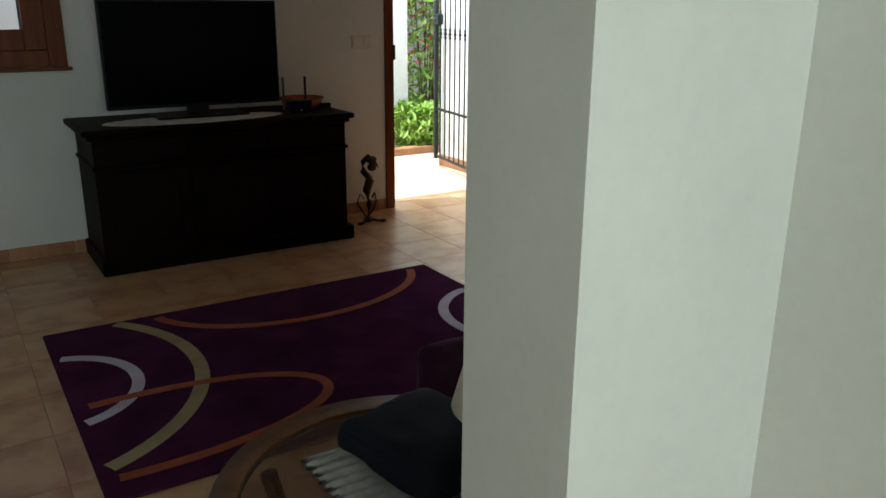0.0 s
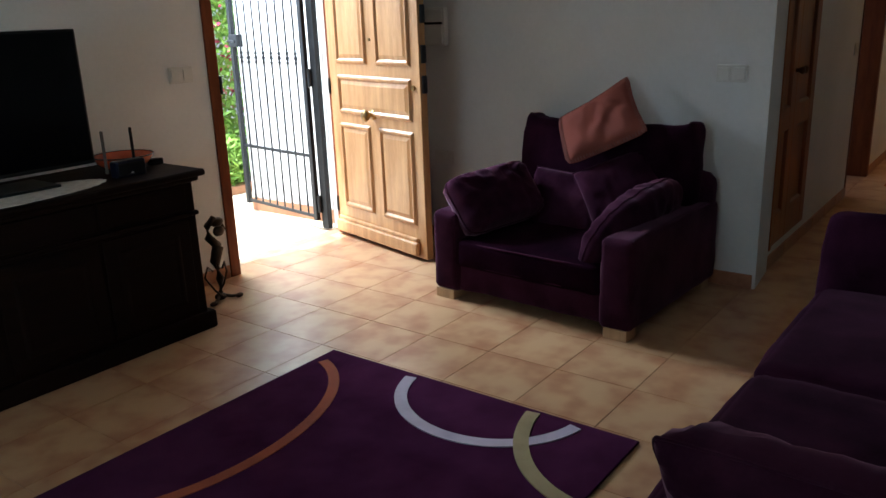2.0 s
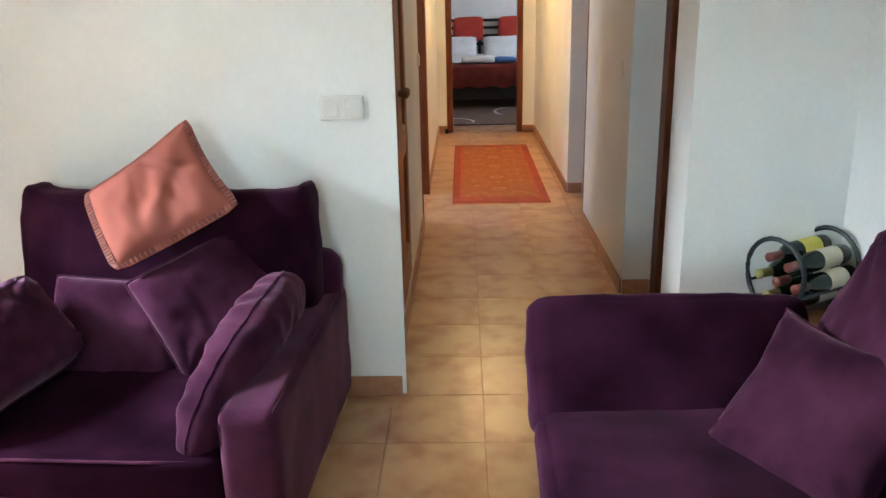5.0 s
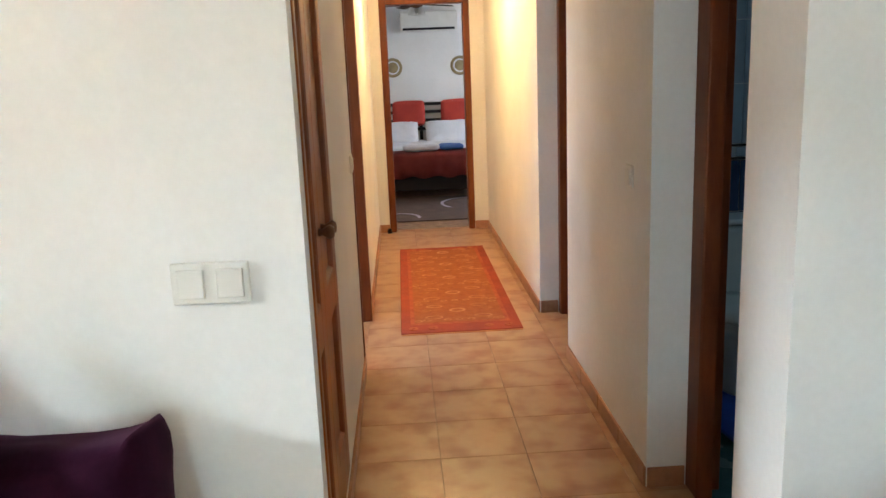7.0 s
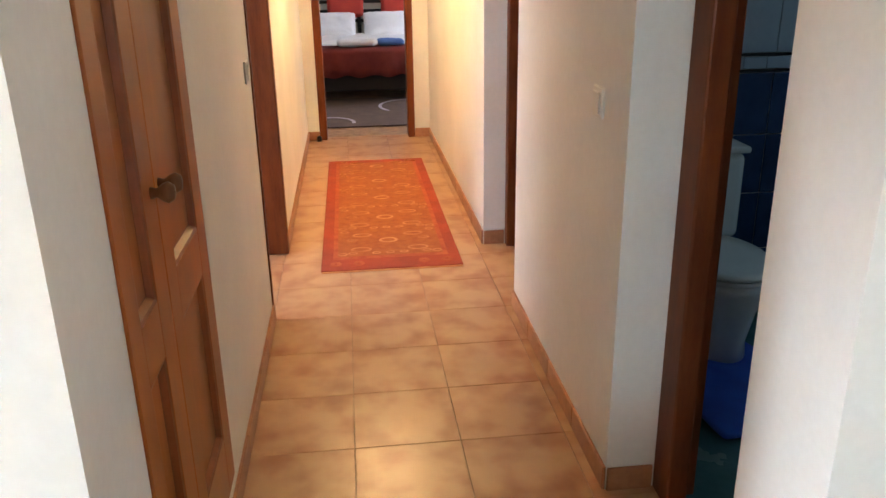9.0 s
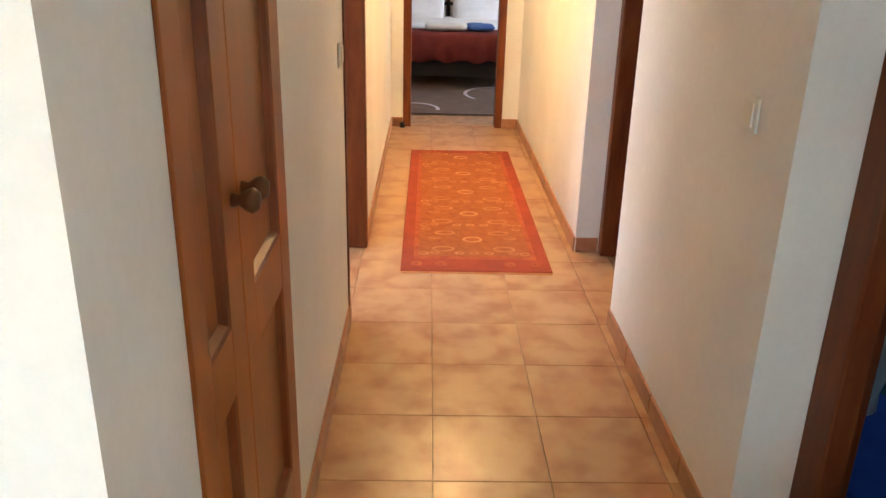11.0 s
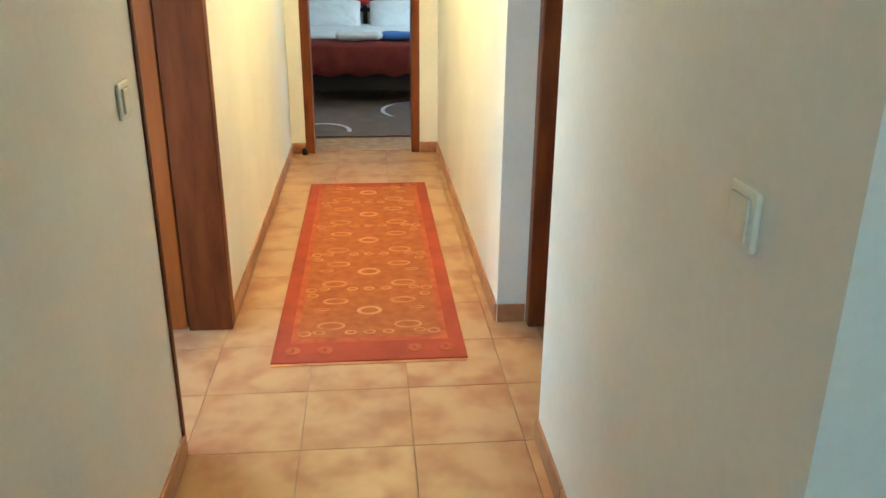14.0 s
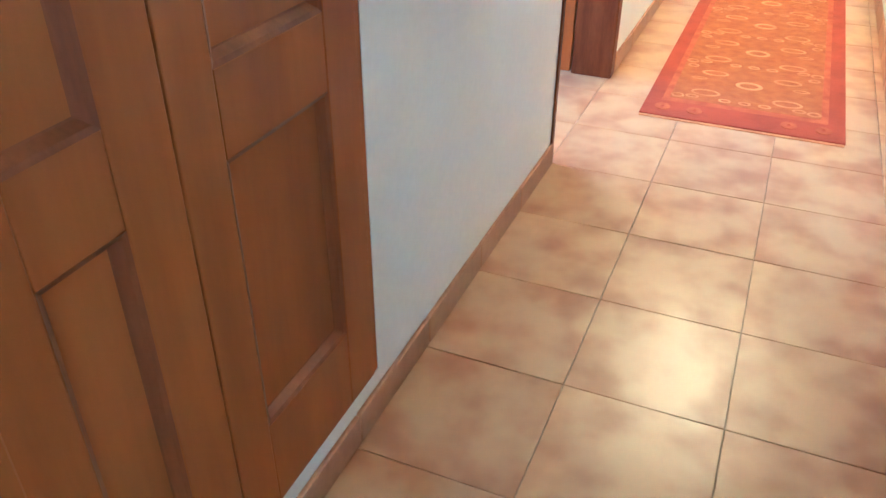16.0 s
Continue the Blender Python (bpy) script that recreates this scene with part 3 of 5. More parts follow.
def window(name, m, w, h, label, leaves=2, frame_w=0.09, material=CASING):
    """A casement in xz, seen from -y, its lower left corner at the pose."""
    root = tagged(new(name), label, kind="structure")
    root.matrix_world = m
    for lo, hi in (((0, -0.02, 0), (frame_w, 0.06, h)), ((w - frame_w, -0.02, 0), (w, 0.06, h)), ((frame_w, -0.02, 0), (w - frame_w, 0.06, frame_w)), ((frame_w, -0.02, h - frame_w), (w - frame_w, 0.06, h))):
        part("window_frame", box(lo, hi, 0.006), material, root)
    lw = (w - 2 * frame_w) / leaves
    for i in range(leaves):
        x0, x1, s = frame_w + i * lw + 0.002, frame_w + (i + 1) * lw - 0.002, 0.11
        sash = part("sash", box((x0, -0.012, frame_w), (x0 + s * 0.55, 0.03, h - frame_w), 0.005), material, root)
        part("sash", box((x1 - s, -0.012, frame_w), (x1, 0.03, h - frame_w), 0.005), material, root)
        part("sash", box((x0 + s * 0.55, -0.012, frame_w), (x1 - s, 0.03, frame_w + s), 0.005), material, root)
        part("sash", box((x0 + s * 0.55, -0.012, h - frame_w - s), (x1 - s, 0.03, h - frame_w), 0.005), material, root)
        pane = part("pane", box((x0 + s * 0.5, 0.006, frame_w + s * 0.9), (x1 - s * 0.9, 0.010, h - frame_w - s * 0.9)), PANE, root)
        pane.visible_shadow = False
    return root


win = window("window_1", pose(0.36, NORTH - 0.002, 1.085), 1.16, 1.115, "two-leaf window in a reddish brown wooden frame")
for x in (0.535, 0.60):
    part("window_knob", ball((x, -0.03, 0.14), 0.014), BRASS, win)
part("window_sill", box((-0.02, -0.035, -0.022), (1.18, 0.0, -0.002), 0.005), CASING, win)
grille = thing("window_grille", pose(0.36, NORTH + 0.2, 1.1), "black iron bars outside the window", "grille")
for i in range(9):
    part("bar", cyl((0.06 + i * 0.13, 0, 0), (0.06 + i * 0.13, 0, 1.08), 0.007, seg=8), IRON, grille)
for z in (0.1, 1.0):
    part("rail", box((0, -0.006, z), (1.16, 0.006, z + 0.02)), IRON, grille)
# Unseen window, added so daylight reaches the room from the west
window("window_2_added", Matrix.Translation((-1.0, 3.2, 0.9)) @ pose(0, 0, 0, 0, 0, 90), 1.1, 1.3, "unseen two-leaf wooden window added to light the living room")
window("window_3", Matrix.Translation((1.7, -1.9, 0.85)) @ pose(0, 0, 0, 0, 0, 180), 1.6, 1.35, "wooden window in the passage")
window("window_4", Matrix.Translation((13.9, 0.1, 0.9)) @ pose(0, 0, 0, 0, 0, 180), 1.4, 1.2, "wooden window of the bedroom")

window("window_5", pose(7.2, 5.2, 0.9), 1.4, 1.2, "wooden window of the side room")

# hall doors
casing("door_frame_bedroom", [((END - 0.014, 2.19, 0), (END + 0.13, 2.25, 2.215)), ((END - 0.014, 2.965, 0), (END + 0.13, 3.03, 2.215)), ((END - 0.014, 2.25, 2.15), (END + 0.13, 2.965, 2.215))], CASING, "orange-brown wooden frame of the bedroom door")
casing("door_frame_side_room", [((8.115, HALL_N - 0.012, 0), (8.185, HALL_N + 0.16, 2.12)), ((7.262, HALL_N + 0.002, 0), (7.275, HALL_N + 0.135, 2.12)), ((7.275, HALL_N + 0.0, 2.06), (8.115, HALL_N + 0.135, 2.12))], CASING, "reddish brown frame of a side door")
casing("door_frame_bathroom", [((5.80, 1.852, 0), (5.9115, 1.912, 2.15)), ((5.252, 1.79, 0), (5.308, 1.899, 2.15)), ((5.308, 1.80, 2.08), (5.80, 1.899, 2.15))], CASING, "reddish brown wooden frame of the bathroom door")
casing("door_frame_store", [((8.05, 1.80, 0), (8.1145, 1.937, 2.15)), ((7.2705, 1.80, 0), (7.33, 1.937, 2.15)), ((7.33, 1.80, 2.08), (8.05, 1.937, 2.15))], CASING, "reddish brown wooden frame of a recessed door")
PANELS2 = [(0.21, 0.52, 0.22, 0.62), (0.51, 0.52, 0.22, 0.62), (0.36, 1.02, 0.52, 0.16), (0.21, 1.55, 0.22, 0.72), (0.51, 1.55, 0.22, 0.72)]
side_door = panel_leaf("door_2", Matrix.Translation((8.15, HALL_N + 0.162, 0.01)) @ pose(0, 0, 0, 0, 0, 88), 0.76, 2.03, PANELS2, HALL_WOOD, "open panelled wooden door of the side room", "door", 0.04)
part("handle", tube([(0.69, -0.005, 1.02), (0.69, -0.05, 1.02), (0.58, -0.055, 1.02)], 0.009), BRASS, side_door)
store_door = panel_leaf("door_3", Matrix.Translation((8.047, 1.845, 0.01)) @ pose(0, 0, 0, 0, 0, 180), 0.714, 2.06, [(0.357, 0.55, 0.46, 0.75), (0.357, 1.5, 0.46, 0.85)], CASING, "closed brown wooden door in a recess", "door", 0.04)
bath_door = panel_leaf("door_4", Matrix.Translation((5.84, 1.812, 0.01)) @ pose(0, 0, 0, 0, 0, -3), 0.62, 2.05, [(0.31, 0.55, 0.36, 0.75), (0.31, 1.5, 0.36, 0.85)], CASING, "bathroom door standing open, reddish brown wood", "door", 0.035)
part("handle", tube([(0.565, -0.004, 1.02), (0.565, -0.045, 1.02), (0.47, -0.05, 1.02)], 0.009), IRON, bath_door)

# built-in wardrobe
wardrobe = thing("built_in_wardrobe", pose(W0 + 0.09, HALL_N - 0.012, 0.115), "honey-brown built-in wardrobe with two panelled doors", "wardrobe")
WW, WH = W1 - W0 - 0.09, 2.03
part("carcass", box((0.0, 0.055, 0.0), (WW, 0.58, WH)), HALL_WOOD, wardrobe)
part("jamb", box((0, -0.006, 0), (0.035, 0.054, WH), 0.004), HALL_WOOD, wardrobe)
part("jamb", box((WW - 0.02, 0.012, 0), (WW, 0.054, WH), 0.004), HALL_WOOD, wardrobe)
part("head", box((0.035, -0.006, WH - 0.05), (WW - 0.02, 0.054, WH), 0.004), HALL_WOOD, wardrobe)
mid = 5.541 - (W0 + 0.09)
def sloping_edge(w, h):
    """The moulded frame edge that slopes back to a sunk panel, lying in xz, facing -y."""
    bm = bmesh.new()
    rings = []
    for inset, y in ((0, 0), (0.003, 0.0015), (0.007, 0.003), (0.015, 0.0155), (0.020, 0.0170), (0.024, 0.0172)):
        x, z = w / 2 - inset, h / 2 - inset
        rings.append([bm.verts.new(p) for p in ((-x, y, -z), (x, y, -z), (x, y, z), (-x, y, z))])
    for a, b in zip(rings, rings[1:]):
        for k in range(4):
            bm.faces.new((a[k], a[(k + 1) % 4], b[(k + 1) % 4], b[k]))
    return bm


for x0, x1, kx in ((0.037, mid - 0.0015, mid - 0.035), (mid + 0.0015, WW - 0.022, mid + 0.035)):
    z0, z1, p0, p1 = 0.004, WH - 0.052, x0 + 0.085, x1 - 0.095
    door = part("door", box((x0 + 0.002, 0.030, z0 + 0.002), (x1 - 0.002, 0.040, z1 - 0.002)), HALL_WOOD, wardrobe)
    for lo, hi in ((x0, p0), (p1, x1)):
        part("stile", box((lo, 0.008, z0), (hi, 0.029, z1), 0.0025, 2), HALL_WOOD, door)
    levels = [z0, 0.180, 0.650, 0.770, WH - 0.16, z1]
    for lo, hi in zip(levels[::2], levels[1::2]):
        part("rail", box((p0 + 0.0005, 0.0085, lo), (p1 - 0.0005, 0.029, hi), 0.0012, 1), HALL_WOOD, door)
    for lo, hi in ((levels[1], levels[2]), (levels[3], levels[4])):
        part("moulding", sloping_edge(p1 - p0, hi - lo), MOULDING, door, "darker moulding").matrix_local = pose((p0 + p1) / 2, 0.0085, (lo + hi) / 2)
        part("panel", box((p0 + 0.018, 0.0248, lo + 0.018), (p1 - 0.018, 0.0295, hi - 0.018)), HALL_WOOD, door)
    part("knob", lathe([(0.0, 0), (0.012, 0), (0.009, 0.012), (0.018, 0.024), (0.021, 0.034), (0.014, 0.044), (0.0, 0.046)], 18, m=pose(kx, 0.008, 0.965, 90)), TABLE_WOOD, door, "round turned wooden knob", True)


setting("trim", box((7.255, HALL_N - 0.007, 0.0), (7.277, HALL_N + 0.05, 2.1), 0.002), CASING, "dark wooden edge strip of the side-room door opening")

# ---- switches and wall fittings ----
def switch(m, w, label, rockers=1):
    """A plate in xz facing -y."""
    root = thing("light_switch", m, label, "light switch")
    part("plate", box((-w / 2, -0.010, -0.043), (w / 2, 0, 0.043), 0.005, 3), PLASTIC, root)
    step = w / max(rockers, round(w / 0.075))
    n = max(1, round(w / 0.075))
    for i in range(n):
        x = -w / 2 + step * (i + 0.5)
        ob = part("rocker", box((x - 0.027, -0.0155, -0.030), (x + 0.027, -0.0095, 0.030), 0.003, 2), PLASTIC, root)
    return root


switch(Matrix.Translation((EAST, 3.275, 1.113)) @ pose(0, 0, 0, 0, 0, -90), 0.155, "white double light switch beside the hall opening")
switch(pose(3.36, NORTH, 1.185), 0.15, "white double light switch near the entrance")
switch(Matrix.Translation((6.15, HALL_S, 1.11)) @ pose(0, 0, 0, 0, 0, 180), 0.082, "white single light switch on the hall wall")
switch(pose(7.11, HALL_N, 1.10), 0.082, "white single light switch on the hall wall")
socket = switch(Matrix.Translation((EAST, 5.09, 0.55)) @ pose(0, 0, 0, 0, 0, -90), 0.15, "white double wall socket behind the open door")
fuse = thing("fuse_box", Matrix.Translation((EAST, 5.15, 1.37)) @ pose(0, 0, 0, 0, 0, -90), "cream plastic fuse box on the wall behind the door", "fuse box")
part("case", box((-0.12, -0.045, -0.115), (0.12, 0, 0.115), 0.006, 2), PLASTIC, fuse)
part("cover", box((-0.11, -0.056, -0.105), (0.11, -0.044, 0.010), 0.004, 2), PLASTIC, fuse)
part("breaker_slot", box((-0.105, -0.047, 0.014), (0.105, -0.0445, 0.028), 0.0), BLACK_PLASTIC, fuse, "dark slot for the breakers")
part("top_cover", box((-0.11, -0.056, 0.032), (0.11, -0.044, 0.105), 0.004, 2), PLASTIC, fuse)


# ---- living room ----
def flat_strip(points, width, z):
    """A woven band of given width along points, as a thin raised strip."""
    bm = bmesh.new()
    pts = [Vector((x, y, 0)) for x, y in points]
    rows = []
    for i, p in enumerate(pts):
        d = (pts[min(i + 1, len(pts) - 1)] - pts[max(i - 1, 0)]).normalized()
        n = Vector((-d.y, d.x, 0)) * (width / 2)
        rows.append([bm.verts.new(q) for q in (p + n, p + n + Vector((0, 0, z)), p - n + Vector((0, 0, z)), p - n)])
    for a, b in zip(rows, rows[1:]):
        for k in range(3):
            bm.faces.new((a[k], b[k], b[k + 1], a[k + 1]))
    return bm


def oval(cx, cy, rx, ry, inside, a0=0, a1=360, n=90):
    """The longest run of an ellipse within a rectangle."""
    runs, run = [], []
    for i in range(n + 1):
        a = radians(a0 + (a1 - a0) * i / n)
        p = (cx + rx * math.cos(a), cy + ry * math.sin(a))
        if inside[0] < p[0] < inside[1] and inside[2] < p[1] < inside[3]:
            run.append(p)
        elif run:
            runs.append(run)
            run = []
    if run:
        runs.append(run)
    return max(runs, key=len)


rug = thing("rug", pose(0, 0, 0.0), "deep purple pile rug with orange, beige and lilac rings", "rug")
R = (1.10, 3.075, 2.955, 4.42)
part("carpet", box((R[0], R[2], 0.001), (R[1], R[3], 0.013), 0.004), RUG, rug)
IN = (R[0] + 0.02, R[1] - 0.02, R[2] + 0.02, R[3] - 0.02)
for cx, cy, rx, ry, a0, w, mat_, lab in ((1.055, 3.80, 0.312, 0.318, -180, 0.048, RUG_WHITE, "lilac-white ring"), (0.86, 3.86, 0.755, 0.765, -180, 0.058, RUG_BEIGE, "beige arc"),
                                         (2.27, 4.47, 0.70, 0.48, -360, 0.045, RUG_ORANGE, "rust orange arc"), (1.28, 3.345, 0.70, 0.275, -180, 0.040, RUG_ORANGE, "rust orange loop"),
                                         (3.10, 3.56, 0.365, 0.385, 0, 0.050, RUG_WHITE, "lilac-white ring"), (3.14, 2.92, 0.53, 0.45, 0, 0.055, RUG_BEIGE, "beige arc")):
    part("woven_arc", flat_strip(oval(cx, cy, rx, ry, IN, a0, a0 + 360), w, 0.0140 + 0.0006 * len(rug.children)), mat_, rug, lab)

cab = thing("sideboard", pose(1.51, 5.16, 0), "long black-brown wooden sideboard under the television", "sideboard")
CW, CD, CH = 1.45, 0.53, 0.80
part("body", box((0, 0, 0.05), (CW, CD, 0.755), 0.006), DARK_WOOD, cab)
part("plinth", box((-0.02, -0.025, 0), (CW + 0.035, CD, 0.09), 0.012, 3), DARK_WOOD, cab)
part("top", box((-0.055, -0.07, 0.768), (CW + 0.035, CD, 0.80), 0.012, 3), DARK_WOOD, cab, "dark wooden top with a moulded edge")
part("cornice", box((-0.028, -0.035, 0.742), (CW + 0.018, CD, 0.768), 0.010, 2), DARK_WOOD, cab)
part("waist_moulding", box((-0.012, -0.014, 0.578), (CW + 0.012, CD, 0.60), 0.007, 2), DARK_WOOD, cab)
for i in range(3):
    x = 0.05 + i * 0.455
    d = part("drawer", box((x, -0.012, 0.615), (x + 0.44, 0.0, 0.735), 0.005), DARK_WOOD, cab)
    d = part("door", box((x, -0.010, 0.11), (x + 0.44, 0.0, 0.565), 0.005), DARK_WOOD, cab)
    p = part("panel", moulding_panel(0.32, 0.34, 0.006), DARK_WOOD, d)
    p.matrix_local = pose(x + 0.22, -0.0105, 0.337)

tv = thing("television", pose(2.155, 5.43, 0.803), "switched-off black flat-screen television on a stand", "television")
part("housing", box((-0.50, 0.0, 0.052), (0.50, 0.035, 0.642), 0.006), BLACK_PLASTIC, tv)
part("back_bulge", box((-0.34, 0.035, 0.12), (0.34, 0.075, 0.50), 0.02, 3), BLACK_PLASTIC, tv)
part("screen", box((-0.488, -0.002, 0.070), (0.488, 0.001, 0.630)), SCREEN, tv, "glossy dark screen")
part("neck", box((-0.06, 0.0, 0.012), (0.06, 0.03, 0.06), 0.006), BLACK_PLASTIC, tv)
part("stand_base", box((-0.26, -0.13, 0.0), (0.26, 0.11, 0.012), 0.005), BLACK_PLASTIC, tv)

doily = thing("crochet_doily", pose(2.10, 5.29, 0.8), "white crocheted doily with scalloped edge on the sideboard", "doily")
bm = bmesh.new()
rings = []
for k, (f, z) in enumerate(((1.0, 0.0005), (1.0, 0.0025), (0.86, 0.0028), (0.0, 0.0028))):
    ring = []
    for i in range(144):
        a = 2 * math.pi * i / 144
        sc = f * (1 + 0.035 * abs(math.sin(a * 14)) * (f > 0.9))
        ring.append(bm.verts.new((0.49 * sc * math.cos(a), 0.165 * sc * math.sin(a), z)))
    rings.append(ring)
for a, b in zip(rings, rings[1:]):
    for i in range(144):
        bm.faces.new((a[i], a[(i + 1) % 144], b[(i + 1) % 144], b[i]))
part("lace", bm, CLOTH, doily)

NAVY = surface("dark_navy_plastic", (0.003, 0.004, 0.014), (0.006, 0.008, 0.026), 0.45, 10, 60, 0.02, spec=0.2)
bowl = thing("glass_bowl", pose(2.80, 5.44, 0.80), "wide red-orange glass bowl on the sideboard", "bowl")
part("bowl", lathe([(0.0, 0.004), (0.06, 0.0), (0.066, 0.004), (0.115, 0.03), (0.138, 0.068), (0.134, 0.068), (0.108, 0.034), (0.06, 0.010), (0.0, 0.009)], 40), surface("red_orange_glass", (0.32, 0.05, 0.02), (0.50, 0.10, 0.04), 0.12, 6, 40, 0.0), bowl, smooth=True)
part("rim", tube([(0.136 * math.cos(math.pi * i / 20), 0.136 * math.sin(math.pi * i / 20), 0.068) for i in range(41)], 0.003, 6), BRONZE, bowl, "thin dark rim")
router = thing("router", pose(2.71, 5.255, 0.80), "dark navy internet router with two aerials beside a bowl", "router")
part("case", box((-0.075, -0.02, 0.0), (0.075, 0.035, 0.075), 0.010, 3), NAVY, router)
part("front", box((-0.065, -0.023, 0.010), (0.065, -0.019, 0.064), 0.003), BLACK_PLASTIC, router)
part("logo_plate", box((-0.006, -0.0245, 0.016), (0.006, -0.0228, 0.022), 0.0), PLASTIC, router)
for x, lean in ((-0.085, 0.0), (0.055, 0.012)):
    part("aerial", box((x - 0.007, 0.036, 0.02), (x + 0.007, 0.044, 0.21), 0.003), GREY_PLASTIC if x < 0 else BLACK_PLASTIC, router, "grey flat aerial" if x < 0 else "")
small = thing("small_box", pose(2.94, 5.40, 0.80), "small black box on the sideboard end", "box")
part("box", box((-0.032, -0.02, 0), (0.032, 0.02, 0.032), 0.004), BLACK_PLASTIC, small)


def sculpture():
    """A slender metal bird on two thin legs with curling tail wires."""
    bm = bmesh.new()
    tube([(0.0, 0, 0.02), (0.01, 0, 0.12), (-0.01, 0, 0.22), (0.02, 0, 0.30)], 0.020, 10, bm, 0.032)
    tube([(0.02, 0, 0.30), (-0.035, 0, 0.36), (-0.035, 0, 0.42), (0.005, 0, 0.455), (0.04, 0, 0.43)], 0.024, 10, bm, 0.014)
    ball((0.03, 0, 0.43), (0.04, 0.024, 0.026), bm)
    tube([(0.05, 0, 0.425), (0.085, 0, 0.37)], 0.011, 8, bm, 0.003)
    ball((0.035, 0, 0.38), (0.035, 0.02, 0.03), bm)
    for s in (-1, 1):
        tube([(0.0, 0.03 * s, 0.02), (0.05 * s, 0.03 * s, 0.07), (0.072 * s, 0.02, 0.14), (0.055 * s, 0.01, 0.20), (0.03 * s, 0, 0.17)], 0.0055, 8, bm)
        tube([(0.0, 0.0, 0.03), (0.05 * s, -0.03, 0.012), (0.085 * s, -0.05, 0.012)], 0.011, 8, bm, 0.007)
        ball((0.085 * s, -0.05, 0.012), (0.025, 0.016, 0.012), bm)
    ball((0, 0.0, 0.02), (0.035, 0.03, 0.02), bm)
    return bm


statue = part("bird_sculpture", sculpture(), BRONZE, None, "dark bronze metal bird sculpture standing on the floor", True)
statue.matrix_world = pose(3.25, 5.44, 0.0)
tagged(statue, category="sculpture")


def armchair(m):
    """Faces -x; y from 0 to 1.14, x from 0 to 0.985."""
    root = thing("armchair", m, "wide purple velvet armchair with loose cushions and wooden feet", "armchair")
    w, d, aw = 1.14, 0.985, 0.158
    def soft(name, size, centre, mat_=VELVET, turn=(0, 0, 0), **kw):
        ob = part(name, soft_box(size, **kw), mat_, root, smooth=True)
        ob.matrix_local = pose(*centre, *turn)
        return ob
    soft("base", (d - 0.04, w - 2 * aw + 0.02, 0.15), (d / 2 + 0.008, w / 2, 0.125), r=0.022, bulge=0.004)
    soft("arm", (d, aw, 0.425), (d / 2, aw / 2, 0.2575), r=0.028, bulge=0.008, seed=2, cuts=20)
    soft("arm", (d, aw, 0.425), (d / 2, w - aw / 2, 0.2575), r=0.028, bulge=0.008, seed=5, cuts=20)
    for y in (0.012, w - 0.012, aw - 0.012, w - aw + 0.012):
        part("piping", tube([(0.006, y, 0.07), (0.006, y, 0.435), (0.03, y, 0.462), (d - 0.05, y, 0.466)], 0.0045, 6), VELVET, root)
    soft("backrest", (0.14, w - 0.02, 0.56), (d - 0.07, w / 2, 0.34), r=0.06, bulge=0.01, seed=3, turn=(0, 4, 0))
    soft("seat_cushion", (0.80, w - 2 * aw - 0.01, 0.15), (0.398, w / 2, 0.262), VELVET_SHADED, r=0.028, bulge=0.012, seed=7, cuts=20)
    y0, y1 = aw + 0.02, w - aw - 0.02
    for z in (0.205, 0.322):
        part("piping", tube([(0.012, y0, z), (-0.006, y0 + 0.2, z + 0.004), (-0.006, y1 - 0.2, z + 0.004), (0.012, y1, z)], 0.0045, 6), VELVET, root)
    soft("back_cushion", (0.19, w - 0.16, 0.53), (d - 0.175, w / 2, 0.585), VELVET_HALF_SHADED, r=0.030, bulge=0.03, seed=9, turn=(0, 9, 0), ears=0.06, wrinkle=0.010)
    for x, y in ((0.0, 0.012), (0.0, w - 0.132), (d - 0.14, 0.015), (d - 0.14, w - 0.135)):
        part("foot", box((x, y, 0), (x + 0.10, y + 0.12, 0.052), 0.004), FOOT_WOOD, root, "pale wooden block foot")
    return root


CHAIR_M = Matrix.Translation((3.855, 3.345, 0)) @ pose(0, 0, 0, 0, 0, -3.0)
armchair(CHAIR_M)


def cushion(m, w, h, t, material, label, seed, seams=True, corner=0.03, peak=0.0, **kw):
    root = thing("cushion", m, label, "cushion")
    part("cover", pillow(w, h, t, seed=seed, corner=corner, peak=peak, **kw), material, root, smooth=True)
    if seams:
        n, k = 40, 0.05
        pts = []
        for side in range(4):
            for i in range(n):
                s = 2 * i / n - 1
                pin = 1 - k * (1 - s * s)
                x, y = ((s, -pin), (pin, s), (-s, pin), (-pin, -s))[side]
                pull = 1 - corner * (abs(x) * abs(y)) ** 4
                u, v = x * pull / 2, y * pull / 2
                near = (1 + x) * (1 + y) / 4
                along, across = (u + v) / 2 * (1 + 0.14 * peak * near ** 3), (u - v) / 2 * (1 - peak * near)
                pts.append(((along + across) * w, (along - across) * h, 0))
        part("piping", tube(pts + pts[:1], 0.0045, 6), material, root)
    return root


